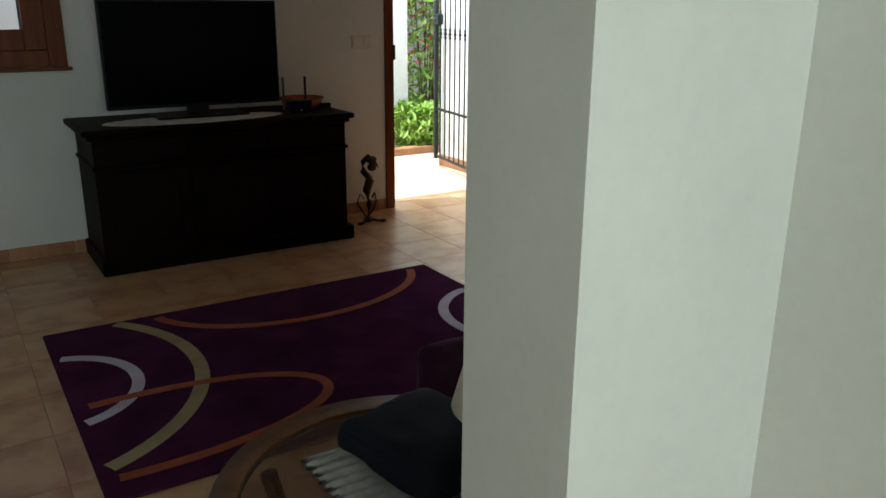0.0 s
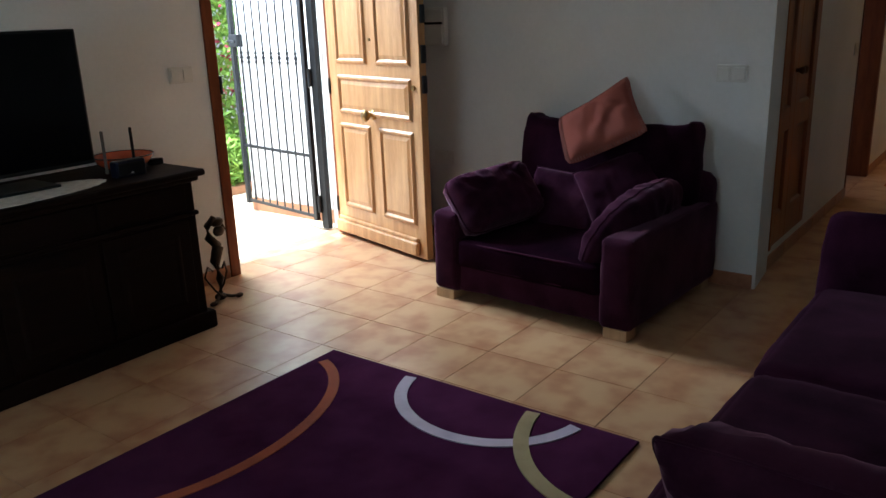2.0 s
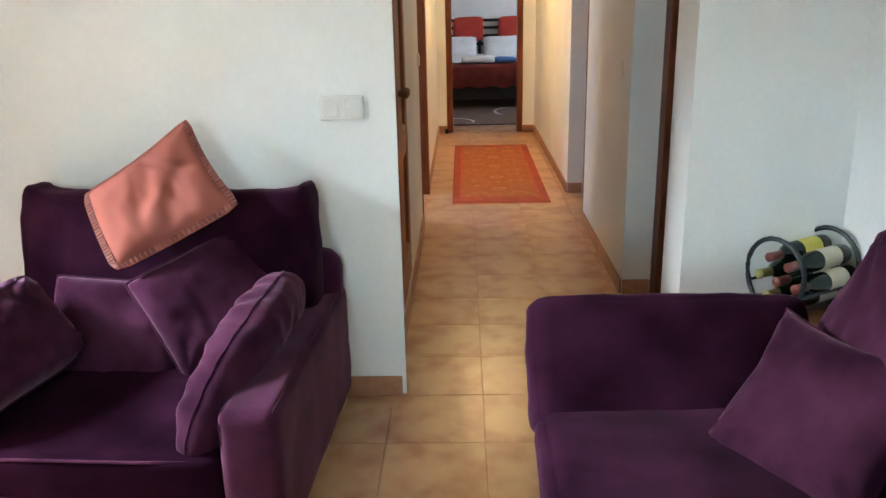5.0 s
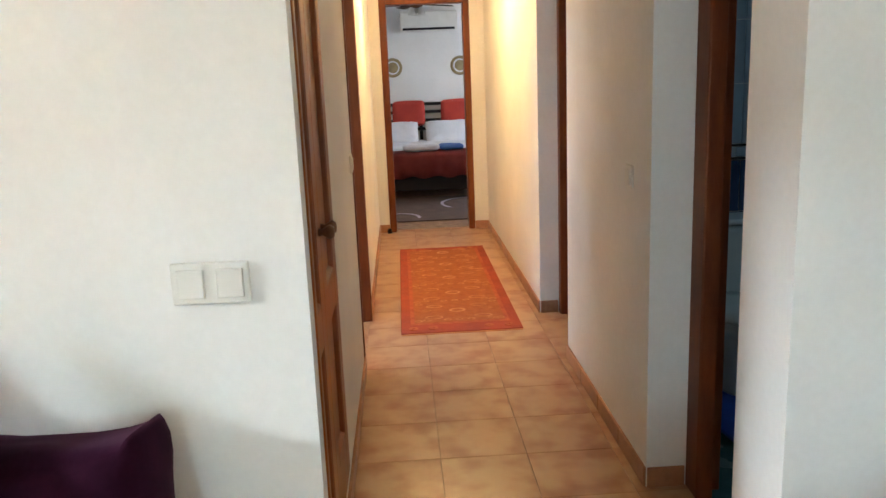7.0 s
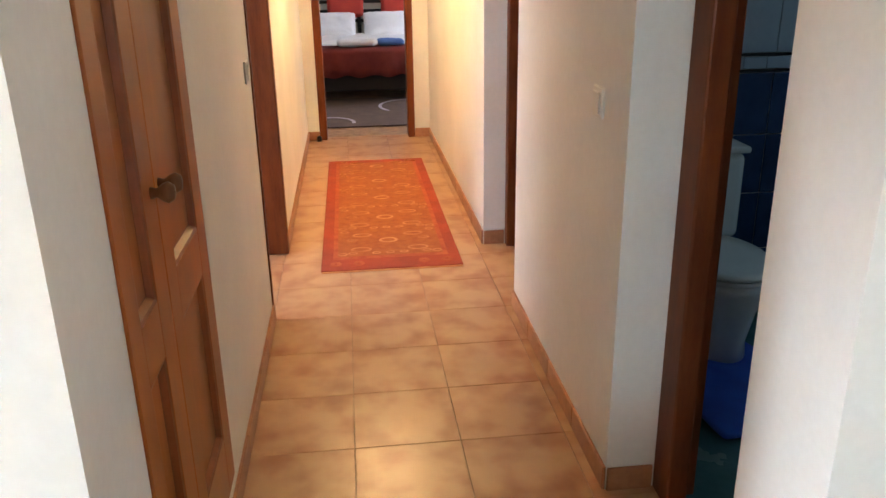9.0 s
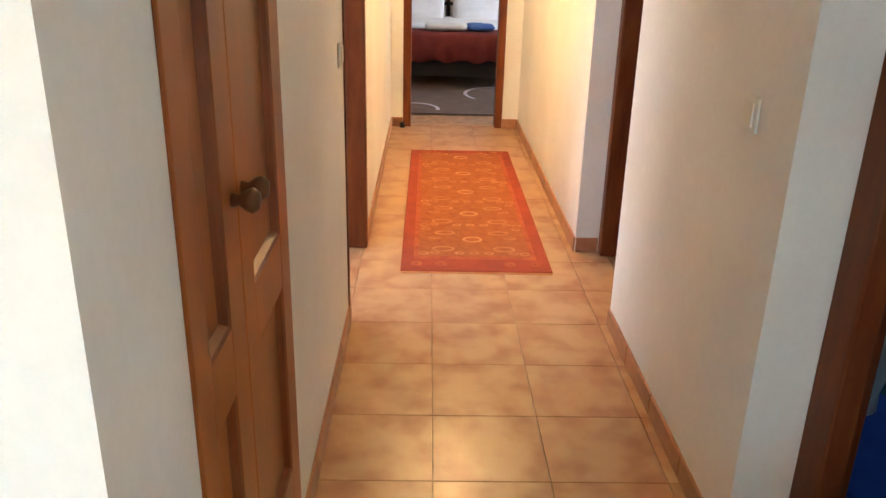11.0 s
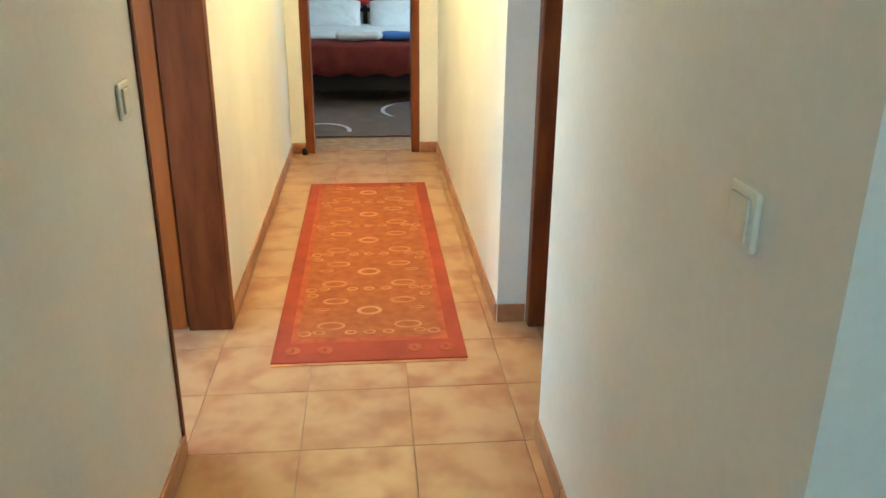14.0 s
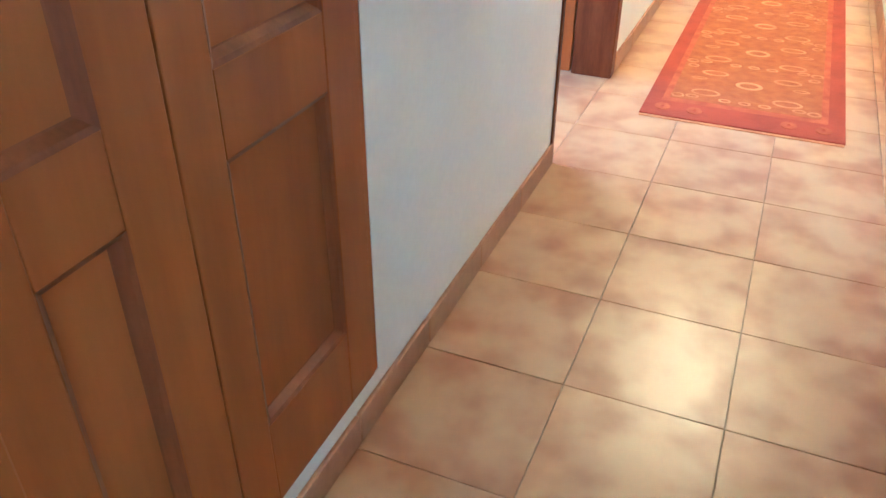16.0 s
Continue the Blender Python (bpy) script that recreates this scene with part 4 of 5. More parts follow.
def long_cushion(path, wide, tall, material, label, seed):
    """A stuffed cushion bent along a curve: rounded ends, gathered creases and one seam."""
    root = thing("cushion", Matrix(), label, "cushion")
    p0, p1, p2, p3 = [Vector(p) for p in path]
    bm, n, seg, rings, seam = bmesh.new(), 64, 40, [], []
    for i in range(n + 1):
        t = i / n
        c = (1 - t) ** 3 * p0 + 3 * (1 - t) ** 2 * t * p1 + 3 * (1 - t) * t ** 2 * p2 + t ** 3 * p3
        d = (3 * (1 - t) ** 2 * (p1 - p0) + 6 * (1 - t) * t * (p2 - p1) + 3 * t ** 2 * (p3 - p2)).normalized()
        side = d.cross(Vector((0, 0, 1))).normalized()
        up = side.cross(d)
        e = abs(2 * t - 1)
        full = max(0.03, (1 - e ** 5)) ** 0.5 * (0.90 + 0.10 * math.sin(math.pi * t))
        ring = []
        for k in range(seg):
            a = 2 * math.pi * k / seg
            ca, sa = math.cos(a), math.sin(a)
            shape = (abs(ca) ** 2.5 + abs(sa) ** 2.5) ** (-1 / 2.5)
            crease = noise.noise(Vector((t * 16 + seed, a * 0.9, 0))) * 0.030 + noise.noise(Vector((t * 34 + seed, a * 2.2, 5))) * 0.014
            gather = 0.030 * math.sin(58 * t + 5 * noise.noise(Vector((t * 5, a, seed)))) * max(0.0, math.sin(a + 0.5)) ** 2
            r = full * shape * (1 + crease * 3.0 + gather)
            ring.append(bm.verts.new(c + side * (ca * r * wide / 2) + up * (sa * r * tall / 2)))
            if k == 11:
                seam.append(ring[-1].co.copy())
        rings.append(ring)
    for ra, rb in zip(rings, rings[1:]):
        for k in range(seg):
            bm.faces.new((ra[k], ra[(k + 1) % seg], rb[(k + 1) % seg], rb[k]))
    bm.faces.new(rings[0][::-1])
    bm.faces.new(rings[-1])
    part("cover", bm, material, root, smooth=True)
    part("piping", tube(seam[2:-2], 0.0045, 6), material, root)
    return root


def thrown_cushion(bl, br, tr, tl, thick, flange, material, label, seed):
    """A soft cushion whose four corners have slumped out of square, with a stitched flat border."""
    root = thing("cushion", Matrix(), label, "cushion")
    cs = [Vector(p) for p in (bl, br, tr, tl)]
    nrm = (cs[2] - cs[0]).cross(cs[3] - cs[1]).normalized()
    def spot(u, v):
        bu, bv = 0.09 if u > 0 else -0.03, 0.09 if v > 0 else -0.03
        u2, v2 = u * (1 - bu * (1 - v * v)), v * (1 - bv * (1 - u * u))
        q = [(1 - u2) * (1 - v2) / 4, (1 + u2) * (1 - v2) / 4, (1 + u2) * (1 + v2) / 4, (1 - u2) * (1 + v2) / 4]
        p = sum((c * k for c, k in zip(cs, q)), Vector())
        near = max(0.0, math.hypot(u, v) - 1.25)
        return p - (p - sum(cs, Vector()) / 4) * near * 0.32
    bm, n, inner = bmesh.new(), 56, 1 - flange
    for side in (1, -1):
        rows = []
        for i in range(n + 1):
            row = []
            for j in range(n + 1):
                u, v = 2 * i / n - 1, 2 * j / n - 1
                f = max(0.0, 1 - (abs(u) / inner) ** 3) * max(0.0, 1 - (abs(v) / inner) ** 3)
                puff = f ** 0.5
                run = u * 1.2 - v * 0.5
                fold = 0.55 * noise.noise(Vector((u * 2.0 + seed, v * 2.0, side)))
                fold += 0.55 * math.sin(9 * run + 2.2 * noise.noise(Vector((u * 2, v * 2, seed)))) * math.exp(-((v + 0.1) / 0.75) ** 2) * math.exp(-((u - 0.1) / 0.6) ** 2)
                fold += 0.35 * noise.noise(Vector((u * 6 + seed, v * 3, side))) - 0.9 * math.exp(-((u + v - 0.8 + 0.15 * math.sin(4 * u)) / 0.13) ** 2)
                z = side * (thick / 2 * puff + 0.004) + 0.0115 * fold * (0.15 + puff)
                row.append(bm.verts.new(spot(u, v) + nrm * z))
            rows.append(row)
        for ra, rb in zip(rows, rows[1:]):
            for j in range(n):
                f = (ra[j], rb[j], rb[j + 1], ra[j + 1])
                bm.faces.new(f if side > 0 else f[::-1])
    part("cover", bm, material, root, smooth=True)
    for edge in range(3):
        for i in range(26):
            k = -0.93 + 1.86 * i / 25
            uv = (((k, -0.995), (k, -inner)), ((-0.995, k), (-inner, k)), ((0.995, k), (inner, k)))[edge]
            part("stitch", tube([spot(*uv[0]) + nrm * 0.007, spot(*uv[1]) + nrm * 0.012], 0.0042, 6), STITCH, root)
    return root


cushion(facing((4.47, 4.00, 0.44), (0.05, 1, 0.05), (0.35, 0, 1)), 0.46, 0.36, 0.15, VELVET, "square purple velvet cushion propped in the armchair", 11)
cushion(facing((4.50, 3.685, 0.535), (0.21, -0.32, 0.14), (0.06, 0.26, 0.24)), 0.42, 0.39, 0.13, VELVET, "purple velvet cushion leaning on its corner", 23, wrinkle=0.012)
cushion(facing((4.165, 4.255, 0.510), (0.43, -0.13, 0.03), (0.08, 0.19, 0.25)), 0.54, 0.34, 0.22, VELVET, "purple velvet cushion draped over the armchair's arm", 31, wrinkle=0.022, corner=0.14, fat=0.42, ribs=0.2)
long_cushion(((4.72, 3.475, 0.505), (4.42, 3.45, 0.555), (4.04, 3.51, 0.555), (3.91, 3.595, 0.295)), 0.175, 0.190, VELVET, "long creased purple velvet cushion along the armchair's arm", 4.7)
thrown_cushion((4.425, 3.965, 0.66), (4.55, 3.57, 0.85), (4.78, 3.795, 1.105), (4.54, 4.085, 0.89), 0.11, 0.10, SALMON, "salmon-coloured cotton cushion with stitched flange on the backrest", 5.3)

sofa = thing("sofa", pose(1.95, 1.425, 0), "long low purple velvet sofa facing the television", "sofa")


def sofa_part(name, size, centre, mat_=VELVET, turn=(0, 0, 0), **kw):
    ob = part(name, soft_box(size, **kw), mat_, sofa, smooth=True)
    ob.matrix_local = pose(*centre, *turn)
    return ob


SL = 2.47
sofa_part("base", (SL - 0.04, 1.16, 0.14), (SL / 2, 0.60, 0.12), r=0.03, bulge=0.004)
sofa_part("arm", (0.22, 1.18, 0.41), (0.11, 0.61, 0.25), r=0.05, bulge=0.01, seed=2)
sofa_part("arm", (0.20, 1.18, 0.40), (SL - 0.10, 0.61, 0.25), r=0.05, bulge=0.01, seed=4)
sofa_part("backrest", (SL, 0.22, 0.62), (SL / 2, 0.11, 0.37), r=0.06, bulge=0.01, seed=6)
for i, (x0, x1) in enumerate(((0.225, 1.28), (1.285, 2.27))):
    sofa_part("seat_cushion", (x1 - x0, 1.0, 0.15), ((x0 + x1) / 2, 0.715, 0.235), VELVET_HALF_SHADED, r=0.045, bulge=0.022, seed=8 + i, cuts=20)
for i, x in enumerate((0.72,)):
    sofa_part("back_cushion", (0.90, 0.20, 0.46), (x - 0.06, 0.34, 0.53), VELVET, (10, 0, 0), r=0.09, bulge=0.035, seed=12 + i, ears=0.0, wrinkle=0.012)
for x in (0.05, SL - 0.15):
    for y in (0.03, 1.06):
        part("foot", box((x, y, 0), (x + 0.10, y + 0.10, 0.062), 0.004), FOOT_WOOD, sofa)
east_pad = thing("sofa_bolster", Matrix.Translation((4.215, 2.24, 0.275)) @ pose(0, 0, 0, 0, 33, 0), "large purple velvet cushion against the sofa's arm", "cushion")
part("piping", tube([(-0.07, 0.39, -0.06), (-0.07, 0.39, 0.30), (-0.06, 0.36, 0.328), (-0.06, -0.36, 0.328)], 0.004, 6), VELVET, east_pad)
part("cover", soft_box((0.16, 0.82, 0.40), r=0.03, bulge=0.02, seed=21, wrinkle=0.010), VELVET_HALF_SHADED, east_pad, smooth=True).matrix_local = pose(0, 0, 0.13)
cushion(facing((2.19, 2.11, 0.475), (0, 1, 0), (-0.56, 0, 0.83)), 0.86, 0.46, 0.21, VELVET, "creased purple velvet cushion leaning on the sofa's arm", 27, wrinkle=0.020, corner=0.07, ribs=0.22)
cushion(facing((3.88, 1.965, 0.455), (0.39, 0.22, 0.0), (0.13, -0.24, 0.30)), 0.47, 0.44, 0.15, VELVET, "purple velvet cushion standing on the sofa seat", 61, peak=0.35)
cushion(facing((3.91, 1.755, 0.61), (0.94, 0.0, 0.34), (-0.34, -0.22, 0.94)), 0.56, 0.50, 0.20, VELVET, "big purple velvet cushion leaning on the sofa's backrest", 71, corner=0.08)
cushion(facing((3.05, 1.96, 0.515), (0.97, 0.05, -0.22), (0.22, -0.40, 0.9)), 0.54, 0.46, 0.20, VELVET, "plump purple velvet cushion on the sofa", 67)

# round glass-topped table with its lamp and bag
TAB = (1.55, 1.985, 0.0)
table = thing("side_table", pose(*TAB) @ Matrix.Diagonal((1, 1, 0.94, 1)), "round side table with a brown wooden rim and smoked glass top", "table")
part("rim", lathe([(0.335, 0.500), (0.388, 0.505), (0.395, 0.492), (0.388, 0.470), (0.35, 0.465), (0.33, 0.480), (0.335, 0.500)], 56), TABLE_WOOD, table, "brown wooden rim", True)
part("glass_top", lathe([(0.0, 0.488), (0.334, 0.488), (0.334, 0.496), (0.0, 0.496)], 48), SMOKED, table, "smoked glass top")
for k in range(4):
    a = radians(45 + 90 * k)
    part("leg", tube([(0.30 * math.cos(a), 0.30 * math.sin(a), 0.475), (0.24 * math.cos(a), 0.24 * math.sin(a), 0.25), (0.28 * math.cos(a), 0.28 * math.sin(a), 0.0)], 0.02, 10, taper=0.014), TABLE_WOOD, table)
part("lower_shelf", lathe([(0.0, 0.20), (0.25, 0.20), (0.25, 0.215), (0.0, 0.215)], 40), TABLE_WOOD, table)
mat_ob = thing("crochet_mat", pose(1.52, 1.99, 0.4675), "white knitted mat with a scalloped edge on the glass table", "table mat")
bm = bmesh.new()
rows = []
for i in range(61):
    row = []
    for j in range(9):
        v = j / 8
        edge = 0.01 * abs(math.sin(i * math.pi / 5)) if j in (0,) else 0
        row.append(bm.verts.new((-0.11 - edge + 0.24 * v, -0.19 + 0.38 * i / 60, 0.004 + 0.003 * math.sin(i * math.pi / 2.5))))
    rows.append(row)
for a, b in zip(rows, rows[1:]):
    for j in range(8):
        bm.faces.new((a[j], a[j + 1], b[j + 1], b[j]))
bmesh.ops.solidify(bm, geom=bm.faces[:], thickness=0.003)
part("knit", bm, CLOTH, mat_ob, smooth=True)
bag = thing("black_bag", Matrix.Translation((1.645, 2.03, 0.476)) @ pose(0, 0, 0, 0, 0, 12), "soft black zipped bag lying on the table", "bag")
part("body", soft_box((0.28, 0.32, 0.075), r=0.034, bulge=0.012, wrinkle=0.010, seed=33), BAG, bag, smooth=True).matrix_local = pose(0, 0, 0.042)
part("zip", tube([(-0.11, -0.162, 0.045), (0.0, -0.168, 0.048), (0.11, -0.162, 0.045)], 0.004, 6), BLACK_PLASTIC, bag)
lampt = thing("table_lamp", pose(1.805, 1.925, 0.467), "table lamp with a plain cream conical shade", "lamp")
part("foot", lathe([(0.0, 0.0), (0.07, 0.0), (0.07, 0.012), (0.02, 0.025), (0.0, 0.026)], 32), IRON, lampt, "", True)
part("stem", cyl((0, 0, 0.02), (0, 0, 0.24), 0.008, seg=12), IRON, lampt)
part("shade", lathe([(0.142, 0.14), (0.076, 0.385), (0.073, 0.385), (0.139, 0.14), (0.142, 0.14)], 48), SHADE, lampt, "cream conical fabric shade", True)

# wine rack
rack = thing("wine_rack", pose(4.80, 1.73, 0.0), "black iron wine rack with lying bottles", "wine rack")
# Stand added to carry the wine rack, unseen behind the sofa's arm
stand = thing("rack_stand", pose(4.82, 1.63, -0.03), "small dark wooden stand behind the sofa's arm", "stand")
part("top", box((-0.18, -0.18, 0.36), (0.16, 0.22, 0.385), 0.005), TABLE_WOOD, stand)
for x in (-0.17, 0.12):
    for y in (-0.17, 0.18):
        part("leg", box((x, y, 0.03), (x + 0.03, y + 0.03, 0.36), 0.003), TABLE_WOOD, stand)
RACK_M = Matrix.Translation((4.855, 1.61, 0.355)) @ pose(0, 0, 0, 0, 0, -62)
rack.matrix_world = RACK_M
for x in (-0.15, 0.13):
    pts = [(x, 0.125 * math.cos(a), 0.15 + 0.125 * math.sin(a) if math.sin(a) > 0 else 0.15 * (1 + math.sin(a))) for a in (radians(-90 + 15 * k) for k in range(25))]
    part("hoop", tube(pts, 0.009, 8), IRON, rack)
for y, z in ((-0.115, 0.09), (0.115, 0.09), (-0.07, 0.015), (0.07, 0.015)):
    part("rod", cyl((-0.15, y, z), (0.13, y, z), 0.006, seg=8), IRON, rack)


def bottle(m, foil, label_mat, label):
    root = thing("wine_bottle", m, label, "bottle", "bottles in the wine rack")
    part("glass", lathe([(0.0, 0.0), (0.036, 0.0), (0.0375, 0.006), (0.0375, 0.185), (0.030, 0.215), (0.0155, 0.238), (0.0145, 0.30), (0.0, 0.30)], 22), WINE, root, "", True)
    part("paper_label", lathe([(0.0379, 0.05), (0.0382, 0.052), (0.0382, 0.148), (0.0379, 0.15)], 22), label_mat, root, "", True)
    part("foil", lathe([(0.0152, 0.235), (0.0158, 0.24), (0.0162, 0.285), (0.0175, 0.29), (0.0175, 0.303), (0.0, 0.304)], 16), foil, root, "", True)
    return root


for dy, z, foil, lab in ((0.055, 0.20, FOIL_RED, LABEL_YELLOW), (-0.045, 0.185, FOIL_RED, LABEL_WHITE), (0.10, 0.125, FOIL_OLIVE, LABEL_WHITE), (0.005, 0.118, FOIL_RED, LABEL_WHITE),
                         (-0.09, 0.115, FOIL_RED, LABEL_WHITE), (0.05, 0.055, FOIL_OLIVE, LABEL_WHITE), (-0.04, 0.055, FOIL_RED, LABEL_WHITE)):
    bottle(RACK_M @ pose(0.15, dy * 0.85, z, 0, -90, 3), foil, lab, "dark green wine bottle lying in the rack")


# ---- hall ----
runner = thing("hall_runner", pose(0, 0, 0.0), "brick-red hall runner with an orange field and pale floral rings", "rug")
Q = (7.81, 10.18, 2.21, 2.94)
part("border", box((Q[0], Q[2], 0.0005), (Q[1], Q[3], 0.008), 0.003), RUNNER, runner, "brick-red border")
part("inner_border", box((Q[0] + 0.15, Q[2] + 0.06, 0.0082), (Q[1] - 0.09, Q[3] - 0.06, 0.0086), 0.0003, 1), RUNNER_EDGE, runner, "rust-red inner border")
part("field", box((Q[0] + 0.19, Q[2] + 0.085, 0.008), (Q[1] - 0.11, Q[3] - 0.085, 0.0092), 0.0006, 1), RUNNER_MID, runner, "orange patterned field")
cy = (Q[2] + Q[3]) / 2
part("fringe", box((Q[0] - 0.018, Q[2] + 0.004, 0.0004), (Q[0] - 0.0005, Q[3] - 0.004, 0.004), 0.001, 1), RUNNER_PALE, runner, "short pale fringe")


def motif(cx, my, rx, ry, w=0.014, yarn=RUNNER_CURL):
    pts = [(cx + rx * math.cos(radians(a)), my + ry * math.sin(radians(a))) for a in range(0, 361, 15)]
    part("woven_motif", flat_strip(pts, w, 0.0104), yarn, runner)


for k in range(5):
    x = Q[0] + 0.43 + 0.43 * k
    motif(x, cy, 0.034, 0.045, 0.016, RUNNER_PALE)
    for y in (-0.075, 0.0, 0.075):
        motif(x - 0.20, cy + y, 0.014, 0.020, 0.009)
    for s in (-1, 1):
        motif(x - 0.14, cy + s * 0.155, 0.030, 0.052, 0.011)
        motif(x + 0.10, cy + s * 0.145, 0.026, 0.050, 0.011)
        motif(x - 0.205, cy + s * 0.255, 0.018, 0.022, 0.009)
        motif(x - 0.195, cy + s * 0.20, 0.014, 0.022, 0.008)
        motif(x + 0.165, cy + s * 0.245, 0.016, 0.020, 0.008)
        motif(x + 0.02, cy + s * 0.20, 0.012, 0.030, 0.006)
for y in (-0.29, -0.17, 0.17, 0.29):
    motif(Q[0] + 0.085, cy + y, 0.022, 0.018, 0.022, RUNNER_EDGE)
    motif(Q[1] - 0.06, cy + y, 0.022, 0.020, 0.016, RUNNER_EDGE)
for k in range(44):
    y = Q[2] + 0.01 + (Q[3] - Q[2] - 0.02) * k / 43
    part("fringe", box((Q[0] - 0.012, y - 0.003, 0.0005), (Q[0] + 0.001, y + 0.003, 0.003)), RUNNER_PALE, runner)
hl = thing("hall_ceiling_lamp", pose(9.2, 2.6, H), "round lit ceiling lamp in the hall", "lamp")
part("base", lathe([(0.0, 0.0), (0.09, 0.0), (0.09, -0.03), (0.0, -0.03)], 32), PLASTIC, hl)
part("globe", lathe([(0.085, -0.03), (0.12, -0.06), (0.12, -0.10), (0.085, -0.14), (0.0, -0.155)], 32), LAMP_GLASS, hl, "warm lit glass shade", True)
stop = thing("door_stop", pose(10.99, 3.035, 0), "small black rubber door stop on the floor", "door stop")
part("stop", lathe([(0.0, 0), (0.022, 0), (0.022, 0.03), (0.015, 0.045), (0.0, 0.046)], 18), BLACK_PLASTIC, stop, "", True)

# ---- bedroom ----
bed = thing("bed", pose(12.86, 2.58, 0), "wide bed with white pillows and a red bedspread over the foot", "bed")
# Base and legs coloured near-black to paint the shade under the bed
part("base", box((0.12, -0.72, 0.12), (2.02, 0.72, 0.34), 0.02), UNDERBED_SHADE, bed)
for x in (0.25, 1.9):
    for y in (-0.62, 0.62):
        part("leg", box((x - 0.03, y - 0.03, 0), (x + 0.03, y + 0.03, 0.12)), UNDERBED_SHADE, bed)
part("mattress", soft_box((2.0, 1.50, 0.24), r=0.05, bulge=0.01), LINEN, bed, "", True).matrix_local = pose(1.03, 0, 0.45)
part("sheet", soft_box((1.30, 1.54, 0.05), r=0.02, bulge=0.01, wrinkle=0.012, seed=3), LINEN, bed, "", True).matrix_local = pose(1.30, 0, 0.575)
bm = bmesh.new()
prof = [(0.50, 0.585), (0.12, 0.592), (0.02, 0.585), (-0.012, 0.55), (-0.016, 0.42), (-0.018, 0.30)]
rows = [[bm.verts.new((x + (0.012 * math.sin(k * 0.9) if z < 0.5 else 0), -0.79 + 1.58 * k / 60, z + (0.014 * math.sin(k * 0.55) if z < 0.31 else 0))) for k in range(61)] for x, z in prof]
for a, b in zip(rows, rows[1:]):
    for k in range(60):
        bm.faces.new((a[k], a[k + 1], b[k + 1], b[k]))
bmesh.ops.solidify(bm, geom=bm.faces[:], thickness=0.01)
part("bedspread", bm, RED_CLOTH, bed, "red bedspread hanging over the foot", True)
for y in (-0.38, 0.38):
    ob = part("pillow", pillow(0.68, 0.44, 0.18, seed=y), LINEN, bed, "white pillow", True)
    ob.matrix_local = facing((1.72, y, 0.70), (0, -1, 0), (0.6, 0, 0.55))
headboard = thing("headboard", pose(14.9, 2.58, 0), "dark slatted headboard with two hanging red cushions", "headboard")
for z in (0.75, 0.87, 0.99, 1.10):
    part("slat", box((-0.03, -0.80, z - 0.022), (0.0, 0.80, z + 0.022), 0.004), BLACK_PLASTIC, headboard)
for y in (-0.78, 0.0, 0.78):
    part("upright", box((0.0, y - 0.025, 0), (0.03, y + 0.025, 1.14), 0.004), BLACK_PLASTIC, headboard)
for y in (0.17, -0.52):
    part("red_cushion", soft_box((0.07, 0.44, 0.34), r=0.03, bulge=0.012), RED_PAD, headboard, "red headboard cushion", True).matrix_local = pose(-0.07, y, 0.975)
towel = thing("folded_towel", pose(13.15, 2.64, 0.602), "folded white towel on the bed", "towel")
part("cloth", soft_box((0.30, 0.42, 0.07), r=0.03, bulge=0.012, wrinkle=0.012), LINEN, towel, "", True).matrix_local = pose(0, 0, 0.035)
towel2 = thing("folded_towel", pose(13.15, 2.27, 0.602), "folded blue towel on the bed", "towel")
part("cloth", soft_box((0.26, 0.28, 0.055), r=0.025, bulge=0.01, wrinkle=0.012), BLUE_TOWEL, towel2, "", True).matrix_local = pose(0, 0, 0.03)
brug = thing("bedroom_rug", pose(0, 0, 0), "grey-brown bedroom rug with pale curved lines", "rug")
part("carpet", box((11.55, 1.4, 0.001), (13.2, 3.6, 0.011), 0.004), BED_RUG, brug)
for cx, cyy, r in ((11.75, 2.95, 0.28), (12.6, 2.1, 0.42)):
    pts = [(cx + r * math.cos(radians(a)), cyy + r * 0.8 * math.sin(radians(a))) for a in range(-100, 140, 8)]
    part("woven_arc", flat_strip(pts, 0.035, 0.013), RUG_WHITE, brug)
ac = thing("air_conditioner", pose(14.95, 2.42, 2.10), "white wall-mounted air conditioner over the bed", "air conditioner")
part("case", box((-0.19, -0.40, 0.0), (0.0, 0.40, 0.27), 0.03, 3), PLASTIC, ac)
part("outlet", box((-0.195, -0.36, 0.015), (-0.185, 0.36, 0.045), 0.003), BLACK_PLASTIC, ac)
fan = thing("ceiling_fan", pose(13.3, 2.62, H), "ceiling fan with dark wooden blades and a lamp cluster", "fan")
part("rod", cyl((0, 0, 0), (0, 0, -0.18), 0.014), BRONZE, fan)
part("motor", lathe([(0, -0.16), (0.07, -0.17), (0.09, -0.21), (0.07, -0.25), (0, -0.26)], 28), BRONZE, fan, "", True)
for k in range(5):
    bl = part("blade", box((0.10, -0.055, -0.004), (0.56, 0.055, 0.004), 0.02, 2), DARK_WOOD, fan)
    bl.matrix_local = pose(0, 0, -0.215, 0, 0, 72 * k + 20) @ pose(0, 0, 0, 10, 0, 0)
for k in range(3):
    a = radians(120 * k)
    part("lamp_shade", lathe([(0.018, 0), (0.04, -0.05), (0.045, -0.09), (0.041, -0.09), (0.014, 0)], 18, m=pose(0.07 * math.cos(a), 0.07 * math.sin(a), -0.25)), PLASTIC, fan, "", True)
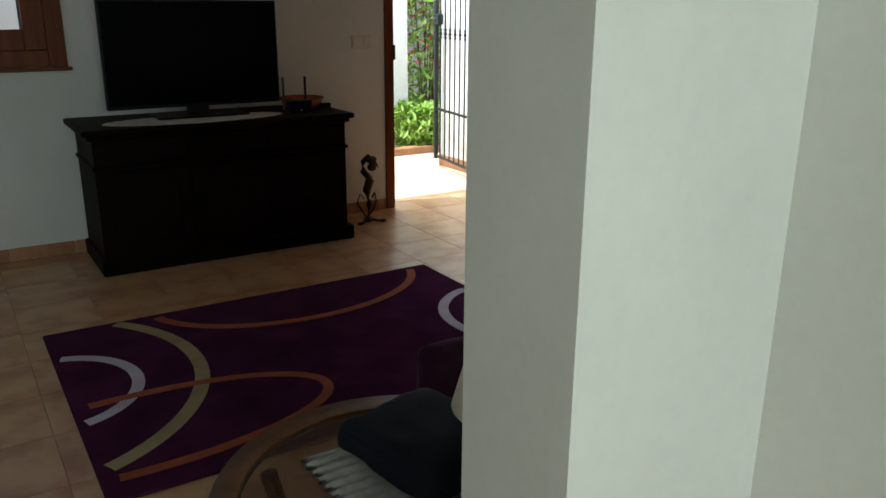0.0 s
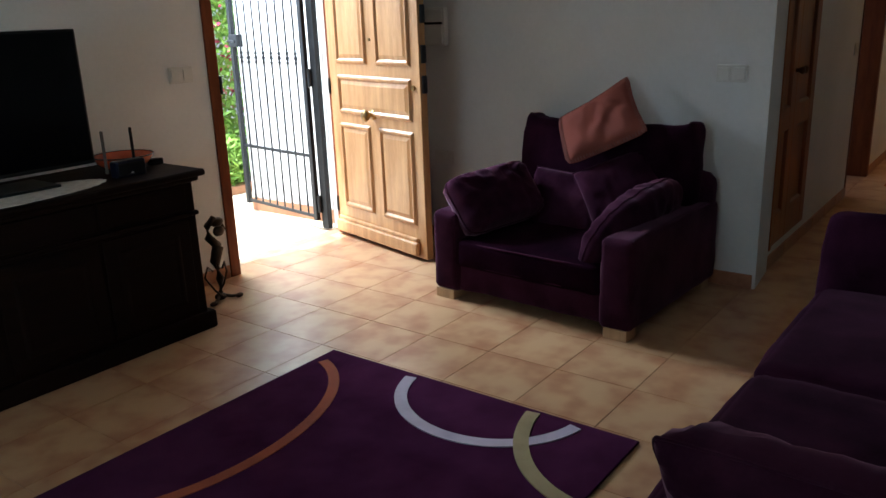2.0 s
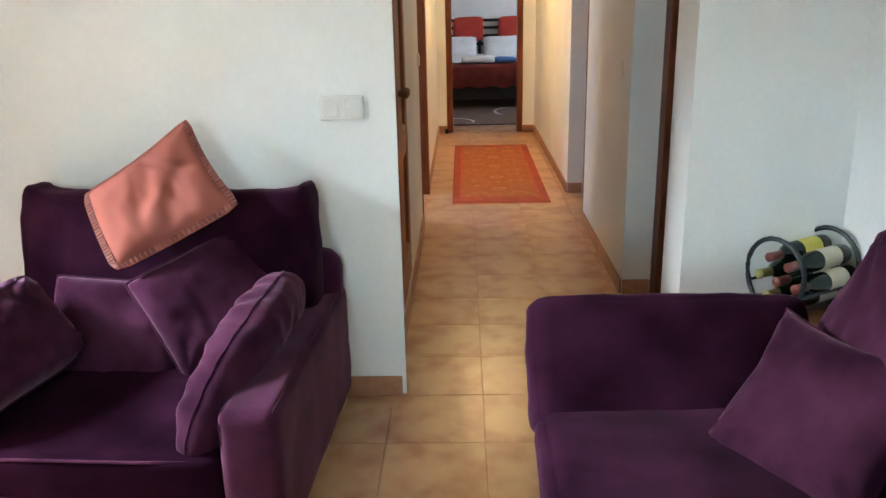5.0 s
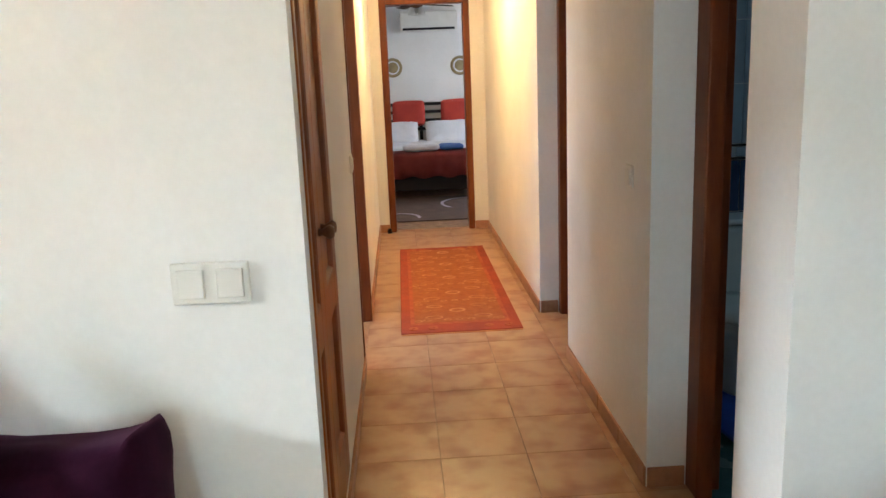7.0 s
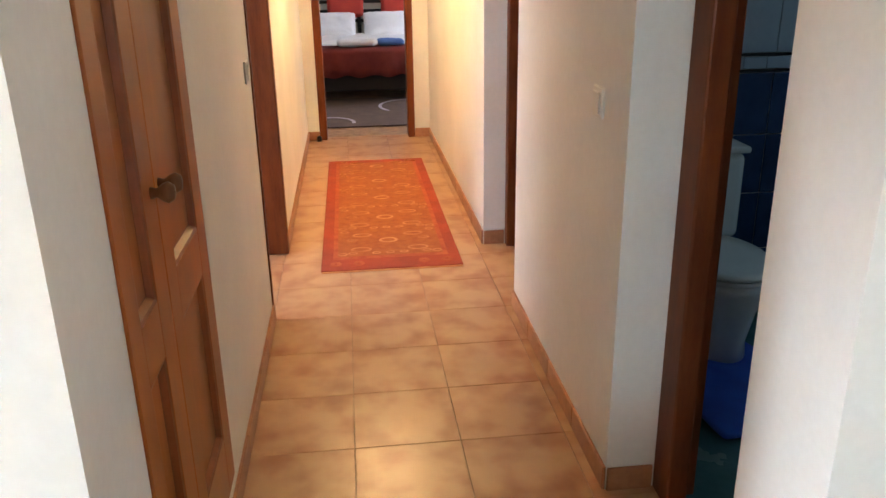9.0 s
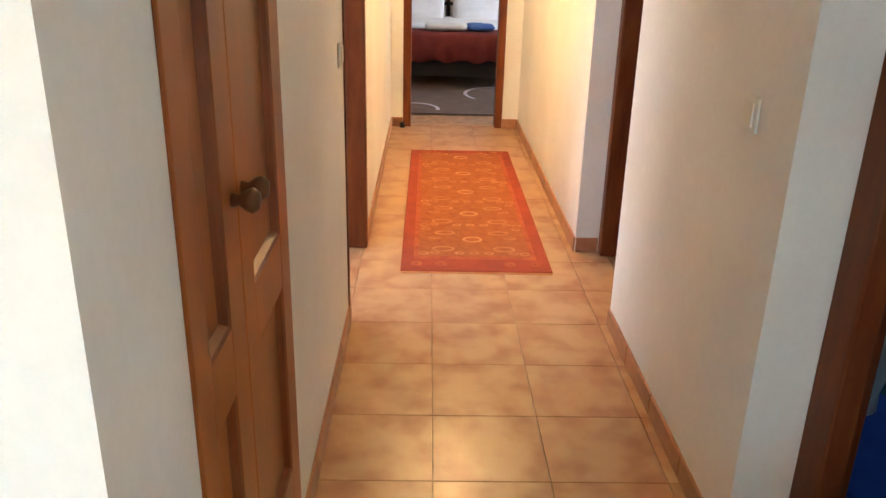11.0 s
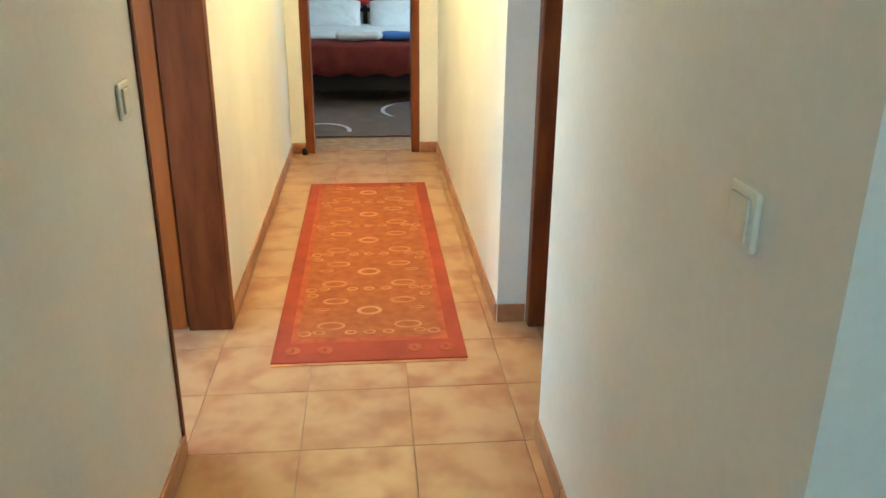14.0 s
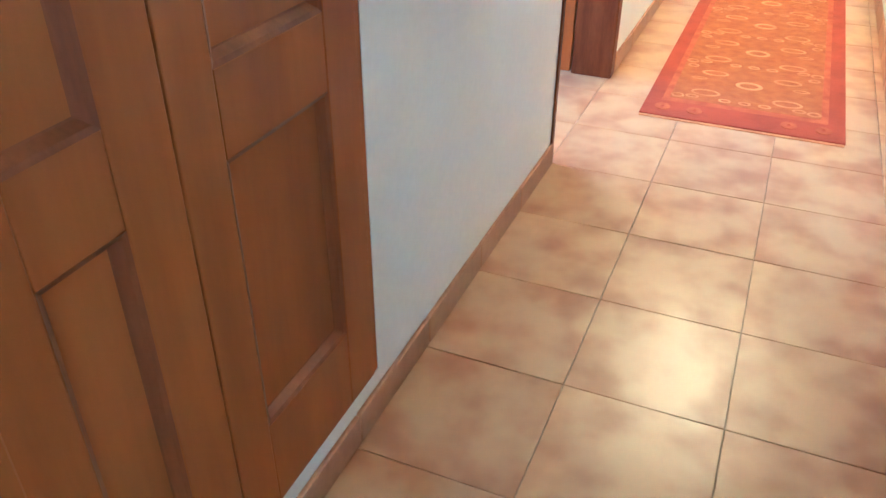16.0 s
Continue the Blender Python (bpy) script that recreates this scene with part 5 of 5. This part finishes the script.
for y in (2.945, 1.99):
    d = thing("wall_plate", pose(14.95, y, 1.62), "round woven wall decoration over the bed", "wall decoration")
    part("disc", lathe([(0.0, 0.02), (0.05, 0.025), (0.055, 0.018), (0.10, 0.022), (0.13, 0.012), (0.135, 0.0), (0.0, 0.0)], 36, m=pose(0, 0, 0, 0, -90, 0)), RUG_BEIGE, d, "", True)
    part("ring", lathe([(0.075, 0.022), (0.085, 0.028), (0.095, 0.022)], 36, m=pose(0, 0, 0, 0, -90, 0)), LINEN, d, "", True)

# ---- bathroom ----
toilet = thing("toilet", Matrix.Translation((7.15, 1.365, 0)) @ pose(0, 0, 0, 0, 0, 180) @ Matrix.Diagonal((1, 1, 0.95, 1)), "white ceramic toilet with closed lid and cistern", "toilet")
part("cistern", box((0.0, -0.19, 0.40), (0.19, 0.19, 0.78), 0.035, 4), CERAMIC, toilet, "", True)
part("cistern_lid", box((-0.002, -0.20, 0.78), (0.20, 0.20, 0.81), 0.012, 3), CERAMIC, toilet)
part("flush_button", cyl((0.10, 0, 0.81), (0.10, 0, 0.818), 0.02), BRASS, toilet, "chrome flush button")


def bowl_ring(z, k, kx):
    return [(0.42 + (0.25 if math.cos(a) > 0 else 0.26) * kx * math.cos(a), 0.185 * k * math.sin(a), z) for a in (2 * math.pi * i / 32 for i in range(32))]


def loft(sections):
    bm = bmesh.new()
    rows = [[bm.verts.new(p) for p in s] for s in sections]
    for a, b in zip(rows, rows[1:]):
        for k in range(len(a)):
            bm.faces.new((a[k], a[(k + 1) % len(a)], b[(k + 1) % len(a)], b[k]))
    bm.faces.new(rows[0][::-1])
    bm.faces.new(rows[-1])
    return bm


part("bowl", loft([bowl_ring(0, 0.62, 0.75), bowl_ring(0.1, 0.58, 0.72), bowl_ring(0.24, 0.72, 0.85), bowl_ring(0.34, 0.96, 0.98), bowl_ring(0.385, 1.0, 1.0)]), CERAMIC, toilet, "", True)
part("seat", loft([bowl_ring(0.390, 1.02, 1.01), bowl_ring(0.405, 1.03, 1.02)]), CERAMIC, toilet)
part("lid", loft([bowl_ring(0.410, 1.02, 1.01), bowl_ring(0.422, 1.03, 1.02), bowl_ring(0.436, 0.92, 0.93), bowl_ring(0.442, 0.5, 0.5)]), CERAMIC, toilet, "", True)
bmat = part("bath_mat", soft_box((0.62, 0.46, 0.03), r=0.013, bulge=0.004, wrinkle=0.006), MAT_BLUE, None, "royal blue fluffy bath mat on the floor", True)
bmat.matrix_world = pose(6.44, 1.41, 0.016, 0, 0, 8)
tagged(bmat, category="bath mat")
brush = thing("toilet_brush", pose(6.75, 0.95, 0), "white toilet brush in its holder", "toilet brush")
part("holder", lathe([(0, 0), (0.05, 0), (0.045, 0.12), (0.03, 0.13), (0, 0.13)], 20), CERAMIC, brush, "", True)
part("stick", cyl((0, 0, 0.12), (0, 0, 0.40), 0.008), CERAMIC, brush)

# ---- porch and garden ----
setting("porch_floor", box((2.2, NORTH + 0.25, -0.13), (6.5, 7.55, -0.012)), PORCH, "pale sunlit porch floor")
setting("wall_porch", wall_boxes([((4.80, NORTH + 0.25, -0.1), (5.0, 6.98, 2.6))]), STUCCO, "white stucco porch wall behind the gate")
setting("trim", wall_boxes([((4.785, NORTH + 0.26, -0.012), (4.80, 6.98, 0.09))]), SKIRT, "terracotta skirting of the porch wall")
setting("garden_wall", wall_boxes([((4.1, 8.1, -0.13), (5.10, 8.3, 2.4)), ((-6, 10.5, -0.13), (14, 10.7, 2.2))]), STUCCO, "white garden wall beyond the porch")
setting("planter_kerb", box((3.8, 7.55, -0.13), (6.5, 7.66, 0.06), 0.01), SKIRT, "terracotta kerb of the planting bed")


def shrub(m, height, spread, seed, leaf, flowers):
    rnd = random.Random(seed)
    root = thing("garden_shrub", m, "green flowering shrub beside the porch", "shrub")
    for k in range(5):
        a = rnd.random() * 6.28
        part("stem", tube([(0.03 * math.cos(a), 0.03 * math.sin(a), -0.13), (spread * 0.3 * math.cos(a), spread * 0.3 * math.sin(a), height * 0.45), (spread * 0.5 * math.cos(a), spread * 0.5 * math.sin(a), height * 0.9)], 0.012, 6, taper=0.003), BARK, root)
    def scatter(n, size, z0, z1, petal=False):
        verts, faces = [], []
        for _ in range(n):
            z = z0 + (z1 - z0) * rnd.random()
            rr = spread * (0.35 + 0.65 * math.sqrt(rnd.random())) * (0.65 + 0.35 * math.sin(3.1 * z / height))
            a = rnd.random() * 6.28
            p = Vector((rr * math.cos(a), rr * math.sin(a), z))
            turn = Euler((rnd.uniform(-1, 1), rnd.uniform(-1, 1), rnd.uniform(0, 6.28))).to_matrix()
            s = size * rnd.uniform(0.6, 1.3)
            base = len(verts)
            for q in ((-1, 0, 0), (-0.2, 0.3 + 0.3 * petal, 0.08), (1, 0, -0.12), (-0.2, -0.3 - 0.3 * petal, 0.08)):
                verts.append(p + turn @ (Vector(q) * s))
            faces.append((base, base + 1, base + 2, base + 3))
        bm = bmesh.new()
        vs = [bm.verts.new(v) for v in verts]
        for f in faces:
            bm.faces.new([vs[i] for i in f])
        return bm
    tagged(part("crown", scatter(1500, 0.055, 0.0, height), leaf, root), kind="stuff")
    if flowers:
        tagged(part("blossom", scatter(130, 0.035, height * 0.35, height * 0.75, True), PETAL, root, "pink blossoms"), kind="stuff")


shrub(pose(5.52, 8.35, 0), 2.2, 0.40, 4, LEAF_LIGHT, True)
shrub(pose(5.12, 7.88, 0), 0.45, 0.34, 5, LEAF_LIGHT, False)
shrub(pose(5.95, 8.2, 0), 1.7, 0.45, 6, LEAF_LIGHT, True)
shrub(pose(5.7, 8.8, 0), 2.6, 0.55, 8, LEAF_LIGHT, False)

# ---- tiles: bathroom walls, then the floor ----
def tile_wall(root, m, w, rows, n, mat_):
    step = w / n
    mesh = None
    for z0, z1 in rows:
        for i in range(n):
            bm = box((step * i + 0.0015, 0, z0 + 0.0015), (step * (i + 1) - 0.0015, 0.008, z1 - 0.0015), 0.002, 1)
            ob = part("tile", bm, mat_, root)
            ob.matrix_local = m


bath = tagged(new("bathroom_wall_tiles"), "navy tiles below a patterned border, pale blue tiles above", kind="structure")
EASTW = Matrix.Translation((7.162, -0.46, 0)) @ pose(0, 0, 0, 0, 0, 90)
SOUTHW = Matrix.Translation((7.16, -0.476, 0)) @ pose(0, 0, 0, 0, 0, 180)
tile_wall(bath, EASTW, 2.3, [(0.0, 0.257), (0.257, 0.515), (0.515, 0.772), (0.772, 1.03)], 11, BATH_BLUE)
tile_wall(bath, EASTW, 2.3, [(1.11, 1.4), (1.4, 1.7), (1.7, 2.0), (2.0, 2.3), (2.3, 2.54)], 11, BATH_PALE)
tile_wall(bath, EASTW, 2.3, [(1.03, 1.045), (1.095, 1.11)], 1, BLACK_PLASTIC)
tile_wall(bath, EASTW, 2.3, [(1.045, 1.095)], 23, BATH_PALE)
tile_wall(bath, SOUTHW, 2.2, [(0.0, 0.257), (0.257, 0.515), (0.515, 0.772), (0.772, 1.03)], 10, BATH_BLUE)
tile_wall(bath, SOUTHW, 2.2, [(1.03, 1.4), (1.4, 1.7), (1.7, 2.0), (2.0, 2.3), (2.3, 2.54)], 10, BATH_PALE)

P, X0, Y0, GAP = 0.347, 3.105, 2.790, 0.0022
zones = [(-1.0, 5.208, -1.9, NORTH + 0.14), (5.208, X0 + 12 * P, 1.9, HALL_N), (X0 + 12 * P, X0 + 15 * P, 1.9, 3.6), (X0 + 15 * P, END + 0.12, 1.9, HALL_N)]
zones += [(7.27, 8.9, 3.6, 4.6)]
shared = {}
rest = bmesh.new()
count = 0
for x0, x1, y0, y1 in zones:
    for i in range(math.floor((x0 - X0) / P), math.ceil((x1 - X0) / P)):
        for j in range(math.floor((y0 - Y0) / P), math.ceil((y1 - Y0) / P)):
            a, b = max(x0, X0 + i * P), min(x1, X0 + (i + 1) * P)
            c, d = max(y0, Y0 + j * P), min(y1, Y0 + (j + 1) * P)
            if b - a < 0.012 or d - c < 0.012:
                continue
            near = (a > 0.3 and c > 1.3 and y0 < 2.5) and count < 300
            w, h = round(b - a - GAP, 3), round(d - c - GAP, 3)
            if near:
                count += 1
                if (w, h) not in shared:
                    ob = part("tile", box((-w / 2, -h / 2, -0.006), (w / 2, h / 2, 0.0), 0.0011, 1), TILE, floor)
                    shared[(w, h)] = ob.data
                else:
                    ob = new("tile", shared[(w, h)])
                    ob.parent = floor
                ob.matrix_local = pose((a + b) / 2, (c + d) / 2, 0.0)
            else:
                box((a + GAP / 2, c + GAP / 2, -0.006), (b - GAP / 2, d - GAP / 2, 0.0), 0, 1, rest)
tagged(part("far_tiles", rest, TILE, floor), kind="stuff")
